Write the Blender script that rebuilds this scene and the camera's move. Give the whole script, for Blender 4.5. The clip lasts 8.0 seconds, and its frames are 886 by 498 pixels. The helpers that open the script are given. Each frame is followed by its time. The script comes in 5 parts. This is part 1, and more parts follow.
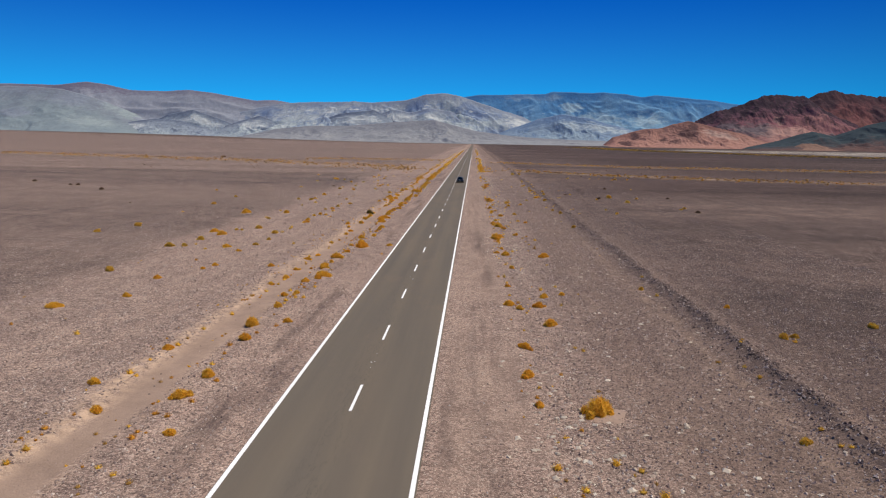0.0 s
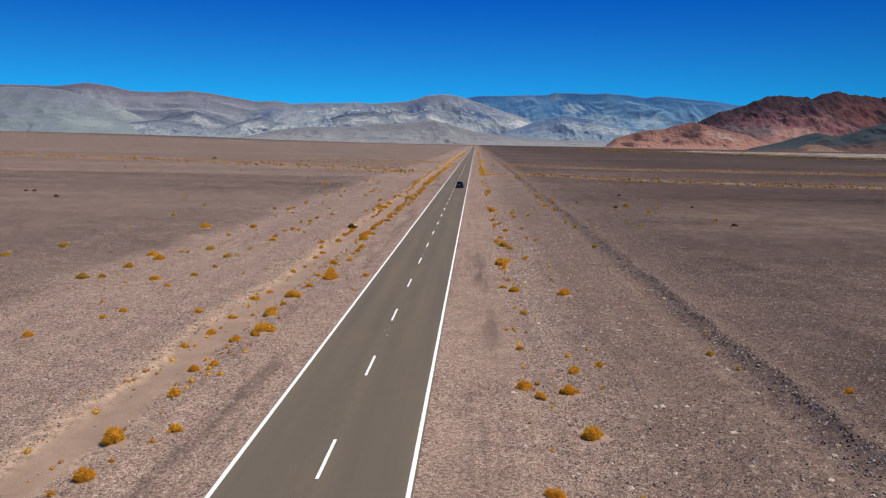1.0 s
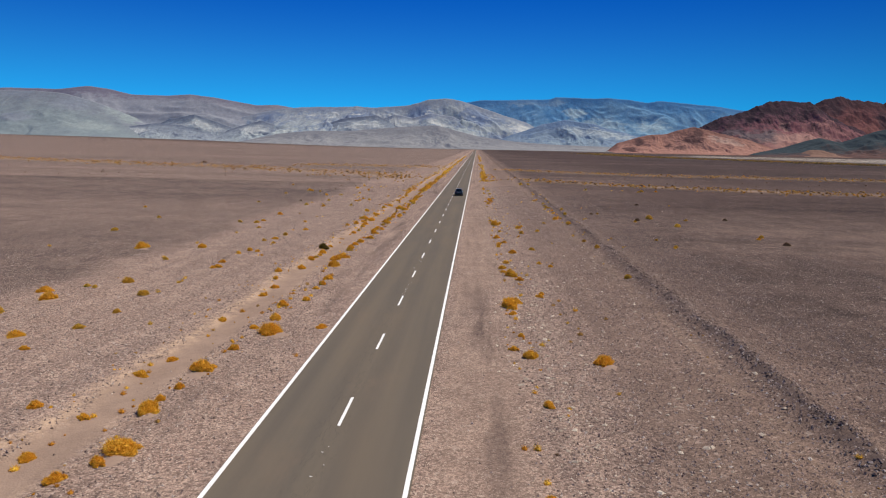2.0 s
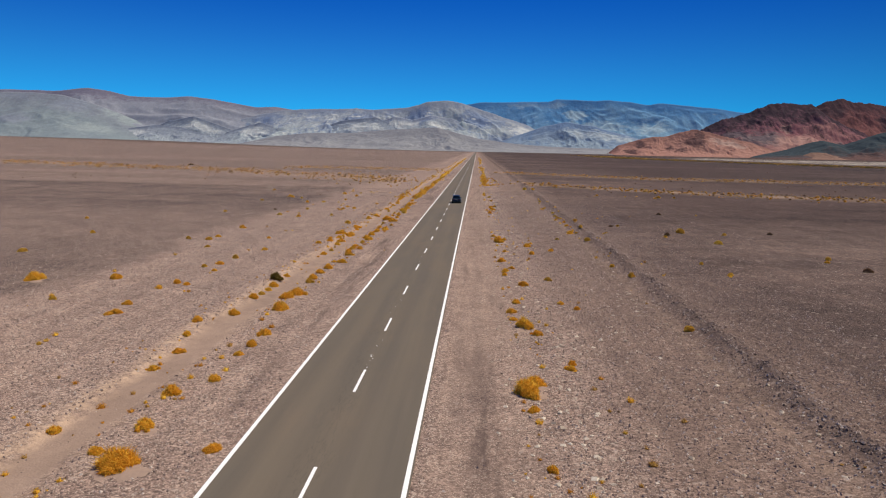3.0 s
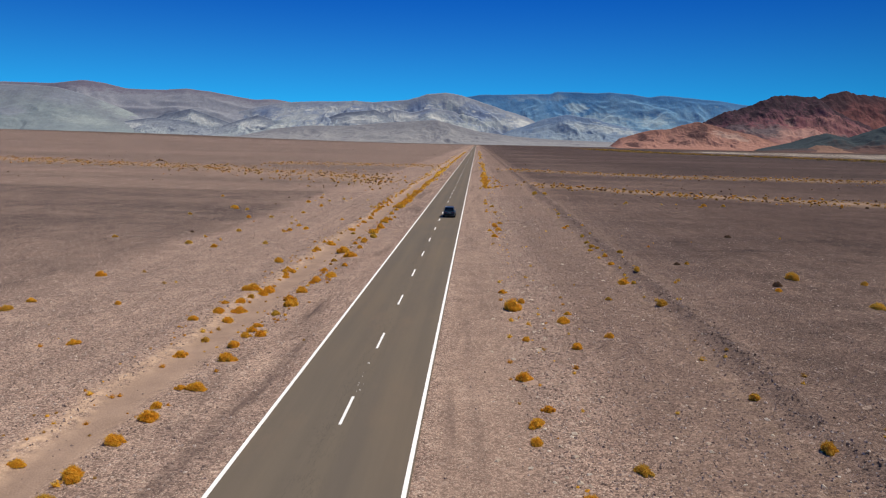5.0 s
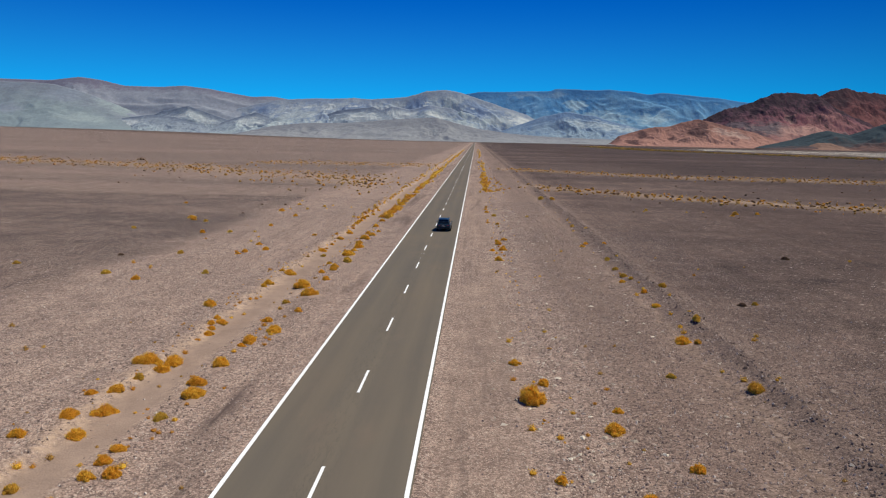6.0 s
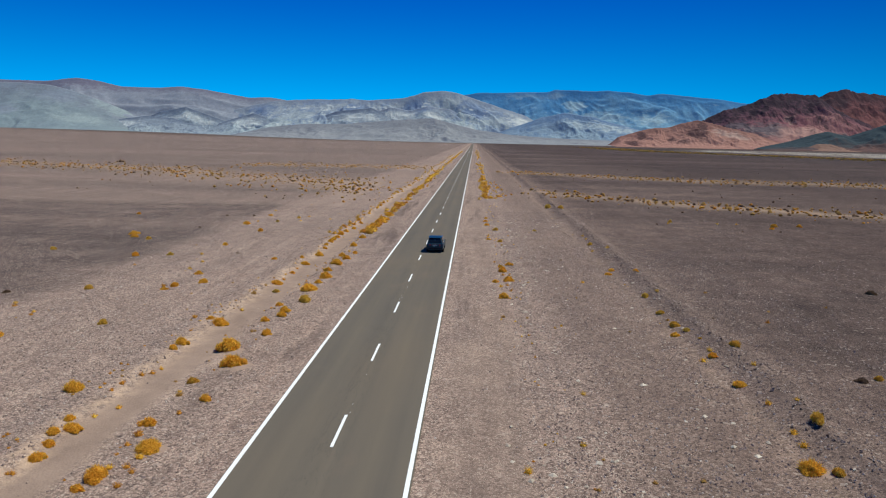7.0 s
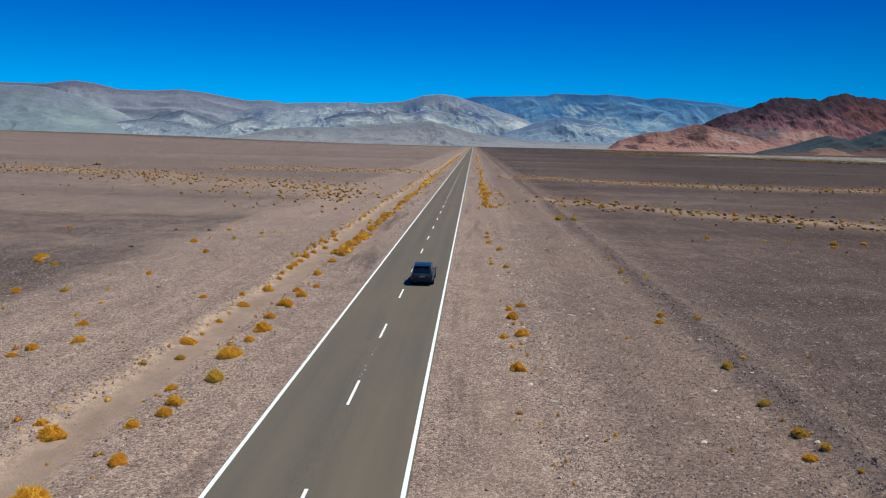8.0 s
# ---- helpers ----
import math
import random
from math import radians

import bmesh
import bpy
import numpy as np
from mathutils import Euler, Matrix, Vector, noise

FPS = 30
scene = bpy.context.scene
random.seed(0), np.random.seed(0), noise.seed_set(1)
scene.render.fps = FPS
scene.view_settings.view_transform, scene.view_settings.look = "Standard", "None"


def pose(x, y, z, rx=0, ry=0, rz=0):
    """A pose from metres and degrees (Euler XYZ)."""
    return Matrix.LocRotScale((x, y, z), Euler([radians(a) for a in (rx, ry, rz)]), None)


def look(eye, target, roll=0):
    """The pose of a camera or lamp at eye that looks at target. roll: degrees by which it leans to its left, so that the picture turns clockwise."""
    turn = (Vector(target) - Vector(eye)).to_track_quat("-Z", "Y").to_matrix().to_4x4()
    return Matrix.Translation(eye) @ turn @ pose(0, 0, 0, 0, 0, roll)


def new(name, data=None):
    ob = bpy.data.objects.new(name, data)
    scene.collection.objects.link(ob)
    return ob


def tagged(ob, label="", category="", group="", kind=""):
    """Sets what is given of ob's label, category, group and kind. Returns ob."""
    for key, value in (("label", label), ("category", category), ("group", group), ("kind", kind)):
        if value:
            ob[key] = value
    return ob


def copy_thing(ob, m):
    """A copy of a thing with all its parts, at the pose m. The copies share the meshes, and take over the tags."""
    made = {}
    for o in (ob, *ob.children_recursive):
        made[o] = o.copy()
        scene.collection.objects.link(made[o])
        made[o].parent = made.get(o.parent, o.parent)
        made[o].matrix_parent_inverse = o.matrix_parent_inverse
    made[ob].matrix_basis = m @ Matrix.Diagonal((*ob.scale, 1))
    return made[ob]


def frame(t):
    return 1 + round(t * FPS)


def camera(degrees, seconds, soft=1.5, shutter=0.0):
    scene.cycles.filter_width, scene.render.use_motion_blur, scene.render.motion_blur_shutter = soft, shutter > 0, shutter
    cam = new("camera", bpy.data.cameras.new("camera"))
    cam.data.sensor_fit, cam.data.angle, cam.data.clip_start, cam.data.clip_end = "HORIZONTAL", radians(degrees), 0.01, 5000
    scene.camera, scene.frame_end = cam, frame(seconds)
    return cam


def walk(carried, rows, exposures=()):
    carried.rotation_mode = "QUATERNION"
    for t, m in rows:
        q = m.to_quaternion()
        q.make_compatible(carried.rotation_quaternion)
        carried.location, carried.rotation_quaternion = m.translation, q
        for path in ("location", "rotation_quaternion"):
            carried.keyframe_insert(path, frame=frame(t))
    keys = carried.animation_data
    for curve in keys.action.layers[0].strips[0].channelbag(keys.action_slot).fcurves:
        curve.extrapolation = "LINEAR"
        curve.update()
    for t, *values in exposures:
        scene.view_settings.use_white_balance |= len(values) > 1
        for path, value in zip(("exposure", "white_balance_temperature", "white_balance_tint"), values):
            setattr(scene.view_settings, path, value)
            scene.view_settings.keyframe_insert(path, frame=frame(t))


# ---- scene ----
cam = camera(66.3, 8.0, soft=1.15)
PATH = [
    (0, (5.089, -0.085, 11.61), (5.005, 1.889, 11.296), 1.0),
    (0.5, (5.197, 8.18, 11.669), (5.11, 10.154, 11.356), 1.0),
    (1, (5.27, 16.399, 11.708), (5.181, 18.372, 11.397), 1.0),
    (1.5, (5.335, 24.849, 11.58), (5.244, 26.824, 11.275), 1.1),
    (3, (5.374, 51.347, 11.206), (5.282, 53.323, 10.914), 1.2),
    (3.5, (5.437, 60.085, 11.371), (5.344, 62.061, 11.075), 1.2),
    (4, (5.435, 68.86, 11.539), (5.343, 70.835, 11.237), 1.2),
    (4.5, (5.476, 77.676, 11.71), (5.384, 79.65, 11.403), 1.2),
    (6, (5.334, 103.772, 12.152), (5.246, 105.744, 11.832), 1.2),
    (6.5, (5.357, 112.025, 12.29), (5.271, 113.997, 11.97), 1.2),
    (7, (5.343, 120.317, 12.125), (5.259, 122.29, 11.808), 1.2),
    (7.5, (5.34, 128.982, 11.87), (5.258, 130.956, 11.558), 1.2),
    (8, (5.312, 138.099, 11.672), (5.231, 140.073, 11.365), 1.3),
]
walk(cam, [(t, look(eye, target, roll)) for t, eye, target, roll in PATH],
     exposures=[(0, 0, 6500, 9), (1.5, 0, 6550, 9), (3, 0, 6780, 10), (4.6, 0, 6820, 10), (6, 0, 6400, 4), (6.5, 0, 6150, 2), (7, 0, 6000, 0), (8, 0, 6000, 0)])

# ---- light ----
SUN = Vector((0.459, 0.123, 0.880))
world = bpy.data.worlds.new("sky")
scene.world = world
world.use_nodes = True
wn = world.node_tree
sky = wn.nodes.new("ShaderNodeTexSky")
sky.sky_type = "NISHITA"
sky.sun_disc = False
sky.sun_elevation = radians(61.6)
sky.sun_rotation = radians(75)
sky.altitude = 4000
sky.air_density = 0.75
sky.dust_density = 0.0
sky.ozone_density = 5.0
deep = wn.nodes.new("ShaderNodeHueSaturation")
deep.inputs["Hue"].default_value = 0.504
deep.inputs["Saturation"].default_value = 1.65
deep.inputs["Value"].default_value = 1.16
wn.links.new(sky.outputs[0], deep.inputs["Color"])
# thin haze towards the horizon, violet-blue depth above, and a smooth dimming put in towards the right
dome = wn.nodes.new("ShaderNodeTexCoord")
axes = wn.nodes.new("ShaderNodeSeparateXYZ")
wn.links.new(dome.outputs["Generated"], axes.inputs[0])
lift = wn.nodes.new("ShaderNodeMapRange")
lift.interpolation_type = "SMOOTHSTEP"
lift.inputs["From Min"].default_value, lift.inputs["From Max"].default_value = 0.06, 0.24
wn.links.new(axes.outputs["Z"], lift.inputs["Value"])
slant = wn.nodes.new("ShaderNodeMath")
slant.operation = "MULTIPLY_ADD"
slant.inputs[1].default_value, slant.inputs[2].default_value = -0.5, -0.34
wn.links.new(axes.outputs["X"], slant.inputs[0])
fall = wn.nodes.new("ShaderNodeMath")
fall.operation = "MULTIPLY_ADD"
fall.inputs[2].default_value = 1.02
wn.links.new(axes.outputs["X"], fall.inputs[0])
wn.links.new(slant.outputs[0], fall.inputs[1])
tone = wn.nodes.new("ShaderNodeMix")
tone.data_type = "RGBA"
tone.inputs[6].default_value, tone.inputs[7].default_value = (1.0, 1.16, 1.04, 1), (1.0, 0.74, 1.10, 1)
wn.links.new(lift.outputs[0], tone.inputs[0])
deepened = wn.nodes.new("ShaderNodeVectorMath")
deepened.operation = "MULTIPLY"
wn.links.new(deep.outputs[0], deepened.inputs[0])
wn.links.new(tone.outputs[2], deepened.inputs[1])
haze = wn.nodes.new("ShaderNodeMix")
haze.data_type = "RGBA"
haze.inputs[6].default_value, haze.inputs[7].default_value = (0.16, 0.10, 0.0, 1), (0, 0, 0, 1)
wn.links.new(lift.outputs[0], haze.inputs[0])
hazy = wn.nodes.new("ShaderNodeVectorMath")
hazy.operation = "ADD"
wn.links.new(deepened.outputs[0], hazy.inputs[0])
wn.links.new(haze.outputs[2], hazy.inputs[1])
dimmed = wn.nodes.new("ShaderNodeVectorMath")
dimmed.operation = "SCALE"
wn.links.new(hazy.outputs[0], dimmed.inputs[0])
wn.links.new(fall.outputs[0], dimmed.inputs["Scale"])
wn.links.new(dimmed.outputs[0], wn.nodes["Background"].inputs[0])
wn.nodes["Background"].inputs[1].default_value = 0.1
sun = new("sun", bpy.data.lights.new("sun", "SUN"))
sun.data.energy = 4.3
sun.data.angle = radians(0.5)
sun.data.color = (1.0, 0.93, 0.82)
sun.matrix_world = look(SUN * 100, (0, 0, 0))


# ---- noise on arrays ----
TABLE = np.random.RandomState(7).rand(256, 256)


def value_noise(x, y, seed=0):
    """Smooth noise between 0 and 1 on arrays of places."""
    x, y = np.asarray(x, float) + 37.3 * seed, np.asarray(y, float) + 91.7 * seed
    i, j = np.floor(x).astype(int), np.floor(y).astype(int)
    u, v = x - i, y - j
    u, v = u * u * (3 - 2 * u), v * v * (3 - 2 * v)
    a, b = TABLE[i % 256, j % 256], TABLE[(i + 1) % 256, j % 256]
    c, d = TABLE[i % 256, (j + 1) % 256], TABLE[(i + 1) % 256, (j + 1) % 256]
    return (a * (1 - u) + b * u) * (1 - v) + (c * (1 - u) + d * u) * v


def fbm(x, y, octaves=4, seed=0):
    total, amp, norm = 0.0, 1.0, 0.0
    for k in range(octaves):
        total = total + amp * value_noise(x * 2**k, y * 2**k, seed + k)
        norm, amp = norm + amp, amp * 0.5
    return total / norm


def ridged(x, y, octaves=4, seed=0):
    total, amp, norm = 0.0, 1.0, 0.0
    for k in range(octaves):
        total = total + amp * (1 - np.abs(2 * value_noise(x * 2**k, y * 2**k, seed + k) - 1))
        norm, amp = norm + amp, amp * 0.5
    return total / norm


def step(a, b, x):
    t = np.clip((np.asarray(x, float) - a) / (b - a), 0, 1)
    return t * t * (3 - 2 * t)


# ---- material helpers ----
def node(nt, kind, **ins):
    n = nt.nodes.new(kind)
    for key, value in ins.items():
        socket = n.inputs[key.replace("_", " ")]
        if isinstance(value, bpy.types.NodeSocket):
            nt.links.new(value, socket)
        else:
            socket.default_value = value
    return n


def mixed(nt, fac, a, b, blend="MIX"):
    n = nt.nodes.new("ShaderNodeMix")
    n.data_type, n.blend_type = "RGBA", blend
    for k, value in ((0, fac), (6, a), (7, b)):
        if isinstance(value, bpy.types.NodeSocket):
            nt.links.new(value, n.inputs[k])
        elif k and len(value) == 3:
            n.inputs[k].default_value = (*value, 1)
        else:
            n.inputs[k].default_value = value
    return n.outputs[2]


def maths(nt, op, a, b=0.0, c=0.0):
    n = nt.nodes.new("ShaderNodeMath")
    n.operation = op
    for k, value in enumerate((a, b, c)):
        if isinstance(value, bpy.types.NodeSocket):
            nt.links.new(value, n.inputs[k])
        else:
            n.inputs[k].default_value = value
    return n.outputs[0]


def ranged(nt, value, a, b, c=0.0, d=1.0):
    n = node(nt, "ShaderNodeMapRange", Value=value, From_Min=a, From_Max=b, To_Min=c, To_Max=d)
    return n.outputs[0]


def place(nt, scale=(1, 1, 1)):
    co = nt.nodes.new("ShaderNodeTexCoord")
    return node(nt, "ShaderNodeMapping", Vector=co.outputs["Object"], Scale=scale).outputs[0]


def grain(nt, vec, scale, detail=4.0, rough=0.55):
    return node(nt, "ShaderNodeTexNoise", Vector=vec, Scale=scale, Detail=detail, Roughness=rough).outputs["Fac"]


def material(name, rough=0.8, metal=0.0, spec=0.3):
    m = bpy.data.materials.new(name)
    m.use_nodes = True
    b = m.node_tree.nodes["Principled BSDF"]
    b.inputs["Roughness"].default_value = rough
    b.inputs["Metallic"].default_value = metal
    b.inputs["Specular IOR Level"].default_value = spec
    return m, m.node_tree, b


def bump(nt, b, height, strength, distance):
    n = node(nt, "ShaderNodeBump", Height=height, Strength=strength, Distance=distance)
    nt.links.new(n.outputs[0], b.inputs["Normal"])


def plain(name, col, rough=0.5, metal=0.0, spec=0.4, vary=0.15, scale=6.0):
    m, nt, b = material(name, rough, metal, spec)
    n = grain(nt, place(nt), scale)
    dark = tuple(c * (1 - vary) for c in col)
    nt.links.new(mixed(nt, n, dark, tuple(min(1, c * (1 + vary)) for c in col)), b.inputs["Base Color"])
    return m


def ground_material():
    m, nt, b = material("desert_gravel", 0.95, 0, 0.1)
    zone_a = node(nt, "ShaderNodeVertexColor")
    zone_a.layer_name = "zone_a"
    zone_b = node(nt, "ShaderNodeVertexColor")
    zone_b.layer_name = "zone_b"
    za = node(nt, "ShaderNodeSeparateColor", Color=zone_a.outputs[0]).outputs
    zb = node(nt, "ShaderNodeSeparateColor", Color=zone_b.outputs[0]).outputs
    v = place(nt)
    big = grain(nt, place(nt, (0.05, 0.018, 1)), 1.0, 5)
    mid = grain(nt, v, 0.45, 6, 0.6)
    fine = grain(nt, v, 9.0, 4, 0.7)
    streak = maths(nt, "ADD", maths(nt, "MULTIPLY", grain(nt, place(nt, (0.004, 0.022, 1)), 1.0, 6, 0.65), 0.6), maths(nt, "MULTIPLY", grain(nt, place(nt, (0.012, 0.07, 1)), 1.0, 6, 0.75), 0.4))
    col = mixed(nt, ranged(nt, big, 0.35, 0.65), (0.288, 0.205, 0.164), (0.230, 0.169, 0.141))
    col = mixed(nt, ranged(nt, mid, 0.40, 0.66), col, (0.314, 0.231, 0.185))
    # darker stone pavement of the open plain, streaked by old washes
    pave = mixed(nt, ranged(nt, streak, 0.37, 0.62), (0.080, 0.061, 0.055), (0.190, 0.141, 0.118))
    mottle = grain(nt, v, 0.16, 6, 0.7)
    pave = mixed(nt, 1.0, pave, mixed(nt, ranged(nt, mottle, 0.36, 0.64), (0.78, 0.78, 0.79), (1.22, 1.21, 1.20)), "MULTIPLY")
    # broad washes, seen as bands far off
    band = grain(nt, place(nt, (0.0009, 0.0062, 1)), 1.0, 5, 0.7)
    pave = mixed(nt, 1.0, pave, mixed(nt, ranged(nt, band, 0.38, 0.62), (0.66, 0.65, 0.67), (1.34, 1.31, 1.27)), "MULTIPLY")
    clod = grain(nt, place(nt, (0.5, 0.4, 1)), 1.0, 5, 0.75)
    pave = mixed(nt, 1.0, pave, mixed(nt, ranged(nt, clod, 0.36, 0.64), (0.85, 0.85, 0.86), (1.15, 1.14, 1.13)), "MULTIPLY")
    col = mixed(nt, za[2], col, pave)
    darkening = node(nt, "ShaderNodeAttribute")
    darkening.attribute_name = "darkening"
    col = mixed(nt, maths(nt, "MULTIPLY", darkening.outputs["Fac"], ranged(nt, streak, 0.3, 0.65, 1.0, 0.7)), col, mixed(nt, 1.0, col, (0.36, 0.325, 0.335), "MULTIPLY"))
    # loose pebbles
    cells = node(nt, "ShaderNodeTexVoronoi", Vector=v, Scale=11.0)
    cells2 = node(nt, "ShaderNodeTexVoronoi", Vector=v, Scale=24.0)
    tone = node(nt, "ShaderNodeSeparateColor", Color=cells.outputs["Color"]).outputs
    tone2 = node(nt, "ShaderNodeSeparateColor", Color=cells2.outputs["Color"]).outputs
    pebble = mixed(nt, ranged(nt, tone[0], 0.0, 1.0), (0.47, 0.46, 0.48), (1.50, 1.49, 1.48))
    pebble2 = mixed(nt, ranged(nt, tone2[1], 0.0, 1.0), (0.58, 0.57, 0.58), (1.40, 1.40, 1.40))
    stony = mixed(nt, 0.90, col, mixed(nt, 1.0, col, pebble, "MULTIPLY"))
    stony = mixed(nt, 0.90, stony, mixed(nt, 1.0, stony, pebble2, "MULTIPLY"))
    stony = mixed(nt, maths(nt, "MULTIPLY", ranged(nt, tone2[2], 0.91, 0.93, 0.0, 0.7), ranged(nt, darkening.outputs["Fac"], 0.1, 0.6, 1.0, 0.25)), stony, (0.62, 0.52, 0.43))
    cells3 = node(nt, "ShaderNodeTexVoronoi", Vector=v, Scale=5.5)
    tone3 = node(nt, "ShaderNodeSeparateColor", Color=cells3.outputs["Color"]).outputs
    stony = mixed(nt, 1.0, stony, mixed(nt, tone3[0], (0.90, 0.895, 0.90), (1.10, 1.095, 1.09)), "MULTIPLY")
    stony = mixed(nt, ranged(nt, tone3[1], 0.965, 0.985, 0.0, 0.35), stony, (0.56, 0.46, 0.39))
    rut = grain(nt, place(nt, (0.85, 0.014, 1)), 1.0, 5, 0.65)
    stony = mixed(nt, 1.0, stony, mixed(nt, ranged(nt, rut, 0.36, 0.64), (0.90, 0.90, 0.91), (1.09, 1.08, 1.07)), "MULTIPLY")
    # fine sand of the ditch and the graded strips
    sandy = mixed(nt, ranged(nt, mid, 0.3, 0.7), (0.292, 0.208, 0.160), (0.345, 0.248, 0.192))
    soft = maths(nt, "MULTIPLY", za[0], ranged(nt, fine, 0.25, 0.6, 0.75, 1.0))
    col = mixed(nt, soft, stony, sandy)
    # pale washed bank
    bank = maths(nt, "MULTIPLY", zb[2], ranged(nt, grain(nt, v, 1.6, 5, 0.65), 0.38, 0.6))
    col = mixed(nt, bank, col, (0.57, 0.405, 0.285))
    # dark rubble ridge
    rubble = maths(nt, "MULTIPLY", za[1], ranged(nt, grain(nt, v, 1.1, 5, 0.7), 0.26, 0.50))
    col = mixed(nt, rubble, col, (0.078, 0.058, 0.055))
    # ochre soil under the far grass, white salt crust
    col = mixed(nt, maths(nt, "MULTIPLY", zb[1], ranged(nt, grain(nt, place(nt, (0.05, 0.14, 1)), 1.0, 6, 0.75), 0.36, 0.56)), col, (0.37, 0.258, 0.178))
    crust = maths(nt, "MULTIPLY", zb[0], ranged(nt, grain(nt, place(nt, (0.012, 0.03, 1)), 1.0, 6, 0.8), 0.46, 0.60))
    col = mixed(nt, crust, col, (0.60, 0.55, 0.48))
    # oily dark marks along the road's shoulders
    smear = grain(nt, place(nt, (0.55, 0.055, 1)), 1.0, 4, 0.6)
    mark = node(nt, "ShaderNodeAttribute")
    mark.attribute_name = "shoulder"
    smear = maths(nt, "MULTIPLY", mark.outputs["Fac"], ranged(nt, smear, 0.53, 0.66, 0.0, 0.75))
    skid = maths(nt, "MULTIPLY", ranged(nt, mark.outputs["Fac"], 1.0, 2.0), ranged(nt, grain(nt, v, 1.3, 5, 0.7), 0.32, 0.55, 0.25, 0.85))
    col = mixed(nt, maths(nt, "MAXIMUM", smear, skid), col, (0.105, 0.075, 0.066))
    # patches a few steps wide where the gravel lies denser or thinner
    patchy = maths(nt, "MULTIPLY_ADD", grain(nt, place(nt, (0.75, 0.5, 1)), 1.0, 3, 0.75), 0.6, maths(nt, "MULTIPLY", grain(nt, place(nt, (0.22, 0.10, 1)), 1.0, 4, 0.6), 0.4))
    col = mixed(nt, 1.0, col, mixed(nt, ranged(nt, patchy, 0.36, 0.64), (0.87, 0.86, 0.84), (1.11, 1.10, 1.06)), "MULTIPLY")
    nt.links.new(col, b.inputs["Base Color"])
    relief = maths(nt, "ADD", maths(nt, "MULTIPLY", cells.outputs["Distance"], -0.7), maths(nt, "MULTIPLY", fine, 0.5))
    bump(nt, b, relief, 0.4, 0.05)
    return m


def road_material():
    m, nt, b = material("worn_asphalt", 0.9, 0, 0.12)
    v = place(nt)
    lane = grain(nt, place(nt, (1.6, 0.02, 1)), 1.0, 5, 0.6)
    patch = grain(nt, place(nt, (0.25, 0.05, 1)), 1.0, 4, 0.55)
    stone = grain(nt, v, 60.0, 3, 0.7)
    col = mixed(nt, ranged(nt, lane, 0.3, 0.7), (0.147, 0.124, 0.096), (0.166, 0.138, 0.106))
    col = mixed(nt, ranged(nt, patch, 0.42, 0.72, 0.0, 0.8), col, (0.180, 0.143, 0.103))
    # wheel paths polished a little darker, brown dust blown over the rest
    across = node(nt, "ShaderNodeSeparateXYZ", Vector=v).outputs[0]
    wheel_path = maths(nt, "COSINE", maths(nt, "MULTIPLY", across, 3.7))
    worn = maths(nt, "MULTIPLY_ADD", wheel_path, 0.08, grain(nt, place(nt, (0.7, 0.035, 1)), 1.0, 5, 0.6))
    col = mixed(nt, ranged(nt, worn, 0.22, 0.78), mixed(nt, 1.0, col, (0.86, 0.87, 0.90), "MULTIPLY"), mixed(nt, 1.0, col, (1.13, 1.11, 1.06), "MULTIPLY"))
    dust = ranged(nt, grain(nt, place(nt, (0.35, 0.12, 1)), 1.0, 6, 0.7), 0.56, 0.74, 0.0, 0.55)
    col = mixed(nt, dust, col, (0.205, 0.152, 0.108))
    col = mixed(nt, ranged(nt, stone, 0.3, 0.7, 0.0, 0.3), col, (0.07, 0.066, 0.06))
    # fine cracks near the joint of the two lanes
    wave = grain(nt, place(nt, (2.4, 0.35, 1)), 1.0, 6, 0.7)
    crack = maths(nt, "LESS_THAN", maths(nt, "ABSOLUTE", maths(nt, "SUBTRACT", wave, 0.5)), 0.006)
    xs = node(nt, "ShaderNodeSeparateXYZ", Vector=v).outputs[0]
    near = ranged(nt, maths(nt, "ABSOLUTE", maths(nt, "ADD", xs, 0.25)), 0.3, 1.1, 0.4, 0.0)
    col = mixed(nt, maths(nt, "MULTIPLY", crack, near), col, (0.05, 0.046, 0.042))
    nt.links.new(col, b.inputs["Base Color"])
    bump(nt, b, stone, 0.3, 0.006)
    return m


def paint_material():
    m, nt, b = material("road_paint", 0.8, 0, 0.15)
    n = grain(nt, place(nt, (6, 1.2, 1)), 1.0, 6, 0.7)
    nt.links.new(mixed(nt, ranged(nt, n, 0.62, 0.8), (0.88, 0.87, 0.84), (0.70, 0.67, 0.62)), b.inputs["Base Color"])
    return m


def leaf_material(name, dark, light):
    m, nt, b = material(name, 0.85, 0, 0.15)
    geo = nt.nodes.new("ShaderNodeNewGeometry")
    info = nt.nodes.new("ShaderNodeObjectInfo")
    gap = ranged(nt, grain(nt, place(nt), 26.0, 4, 0.7), 0.34, 0.62)
    fac = maths(nt, "MULTIPLY_ADD", geo.outputs["Random Per Island"], 0.5, maths(nt, "MULTIPLY", gap, 0.5))
    col = mixed(nt, fac, dark, light)
    tint = mixed(nt, info.outputs["Random"], (1.0, 0.90, 0.85), (1.04, 1.05, 1.1))
    col = mixed(nt, 1.0, col, tint, "MULTIPLY")
    nt.links.new(col, b.inputs["Base Color"])
    glow = node(nt, "ShaderNodeBsdfTranslucent", Color=col)
    both = node(nt, "ShaderNodeMixShader", Fac=0.32)
    nt.links.new(b.outputs[0], both.inputs[1])
    nt.links.new(glow.outputs[0], both.inputs[2])
    nt.links.new(both.outputs[0], nt.nodes["Material Output"].inputs[0])
    return m


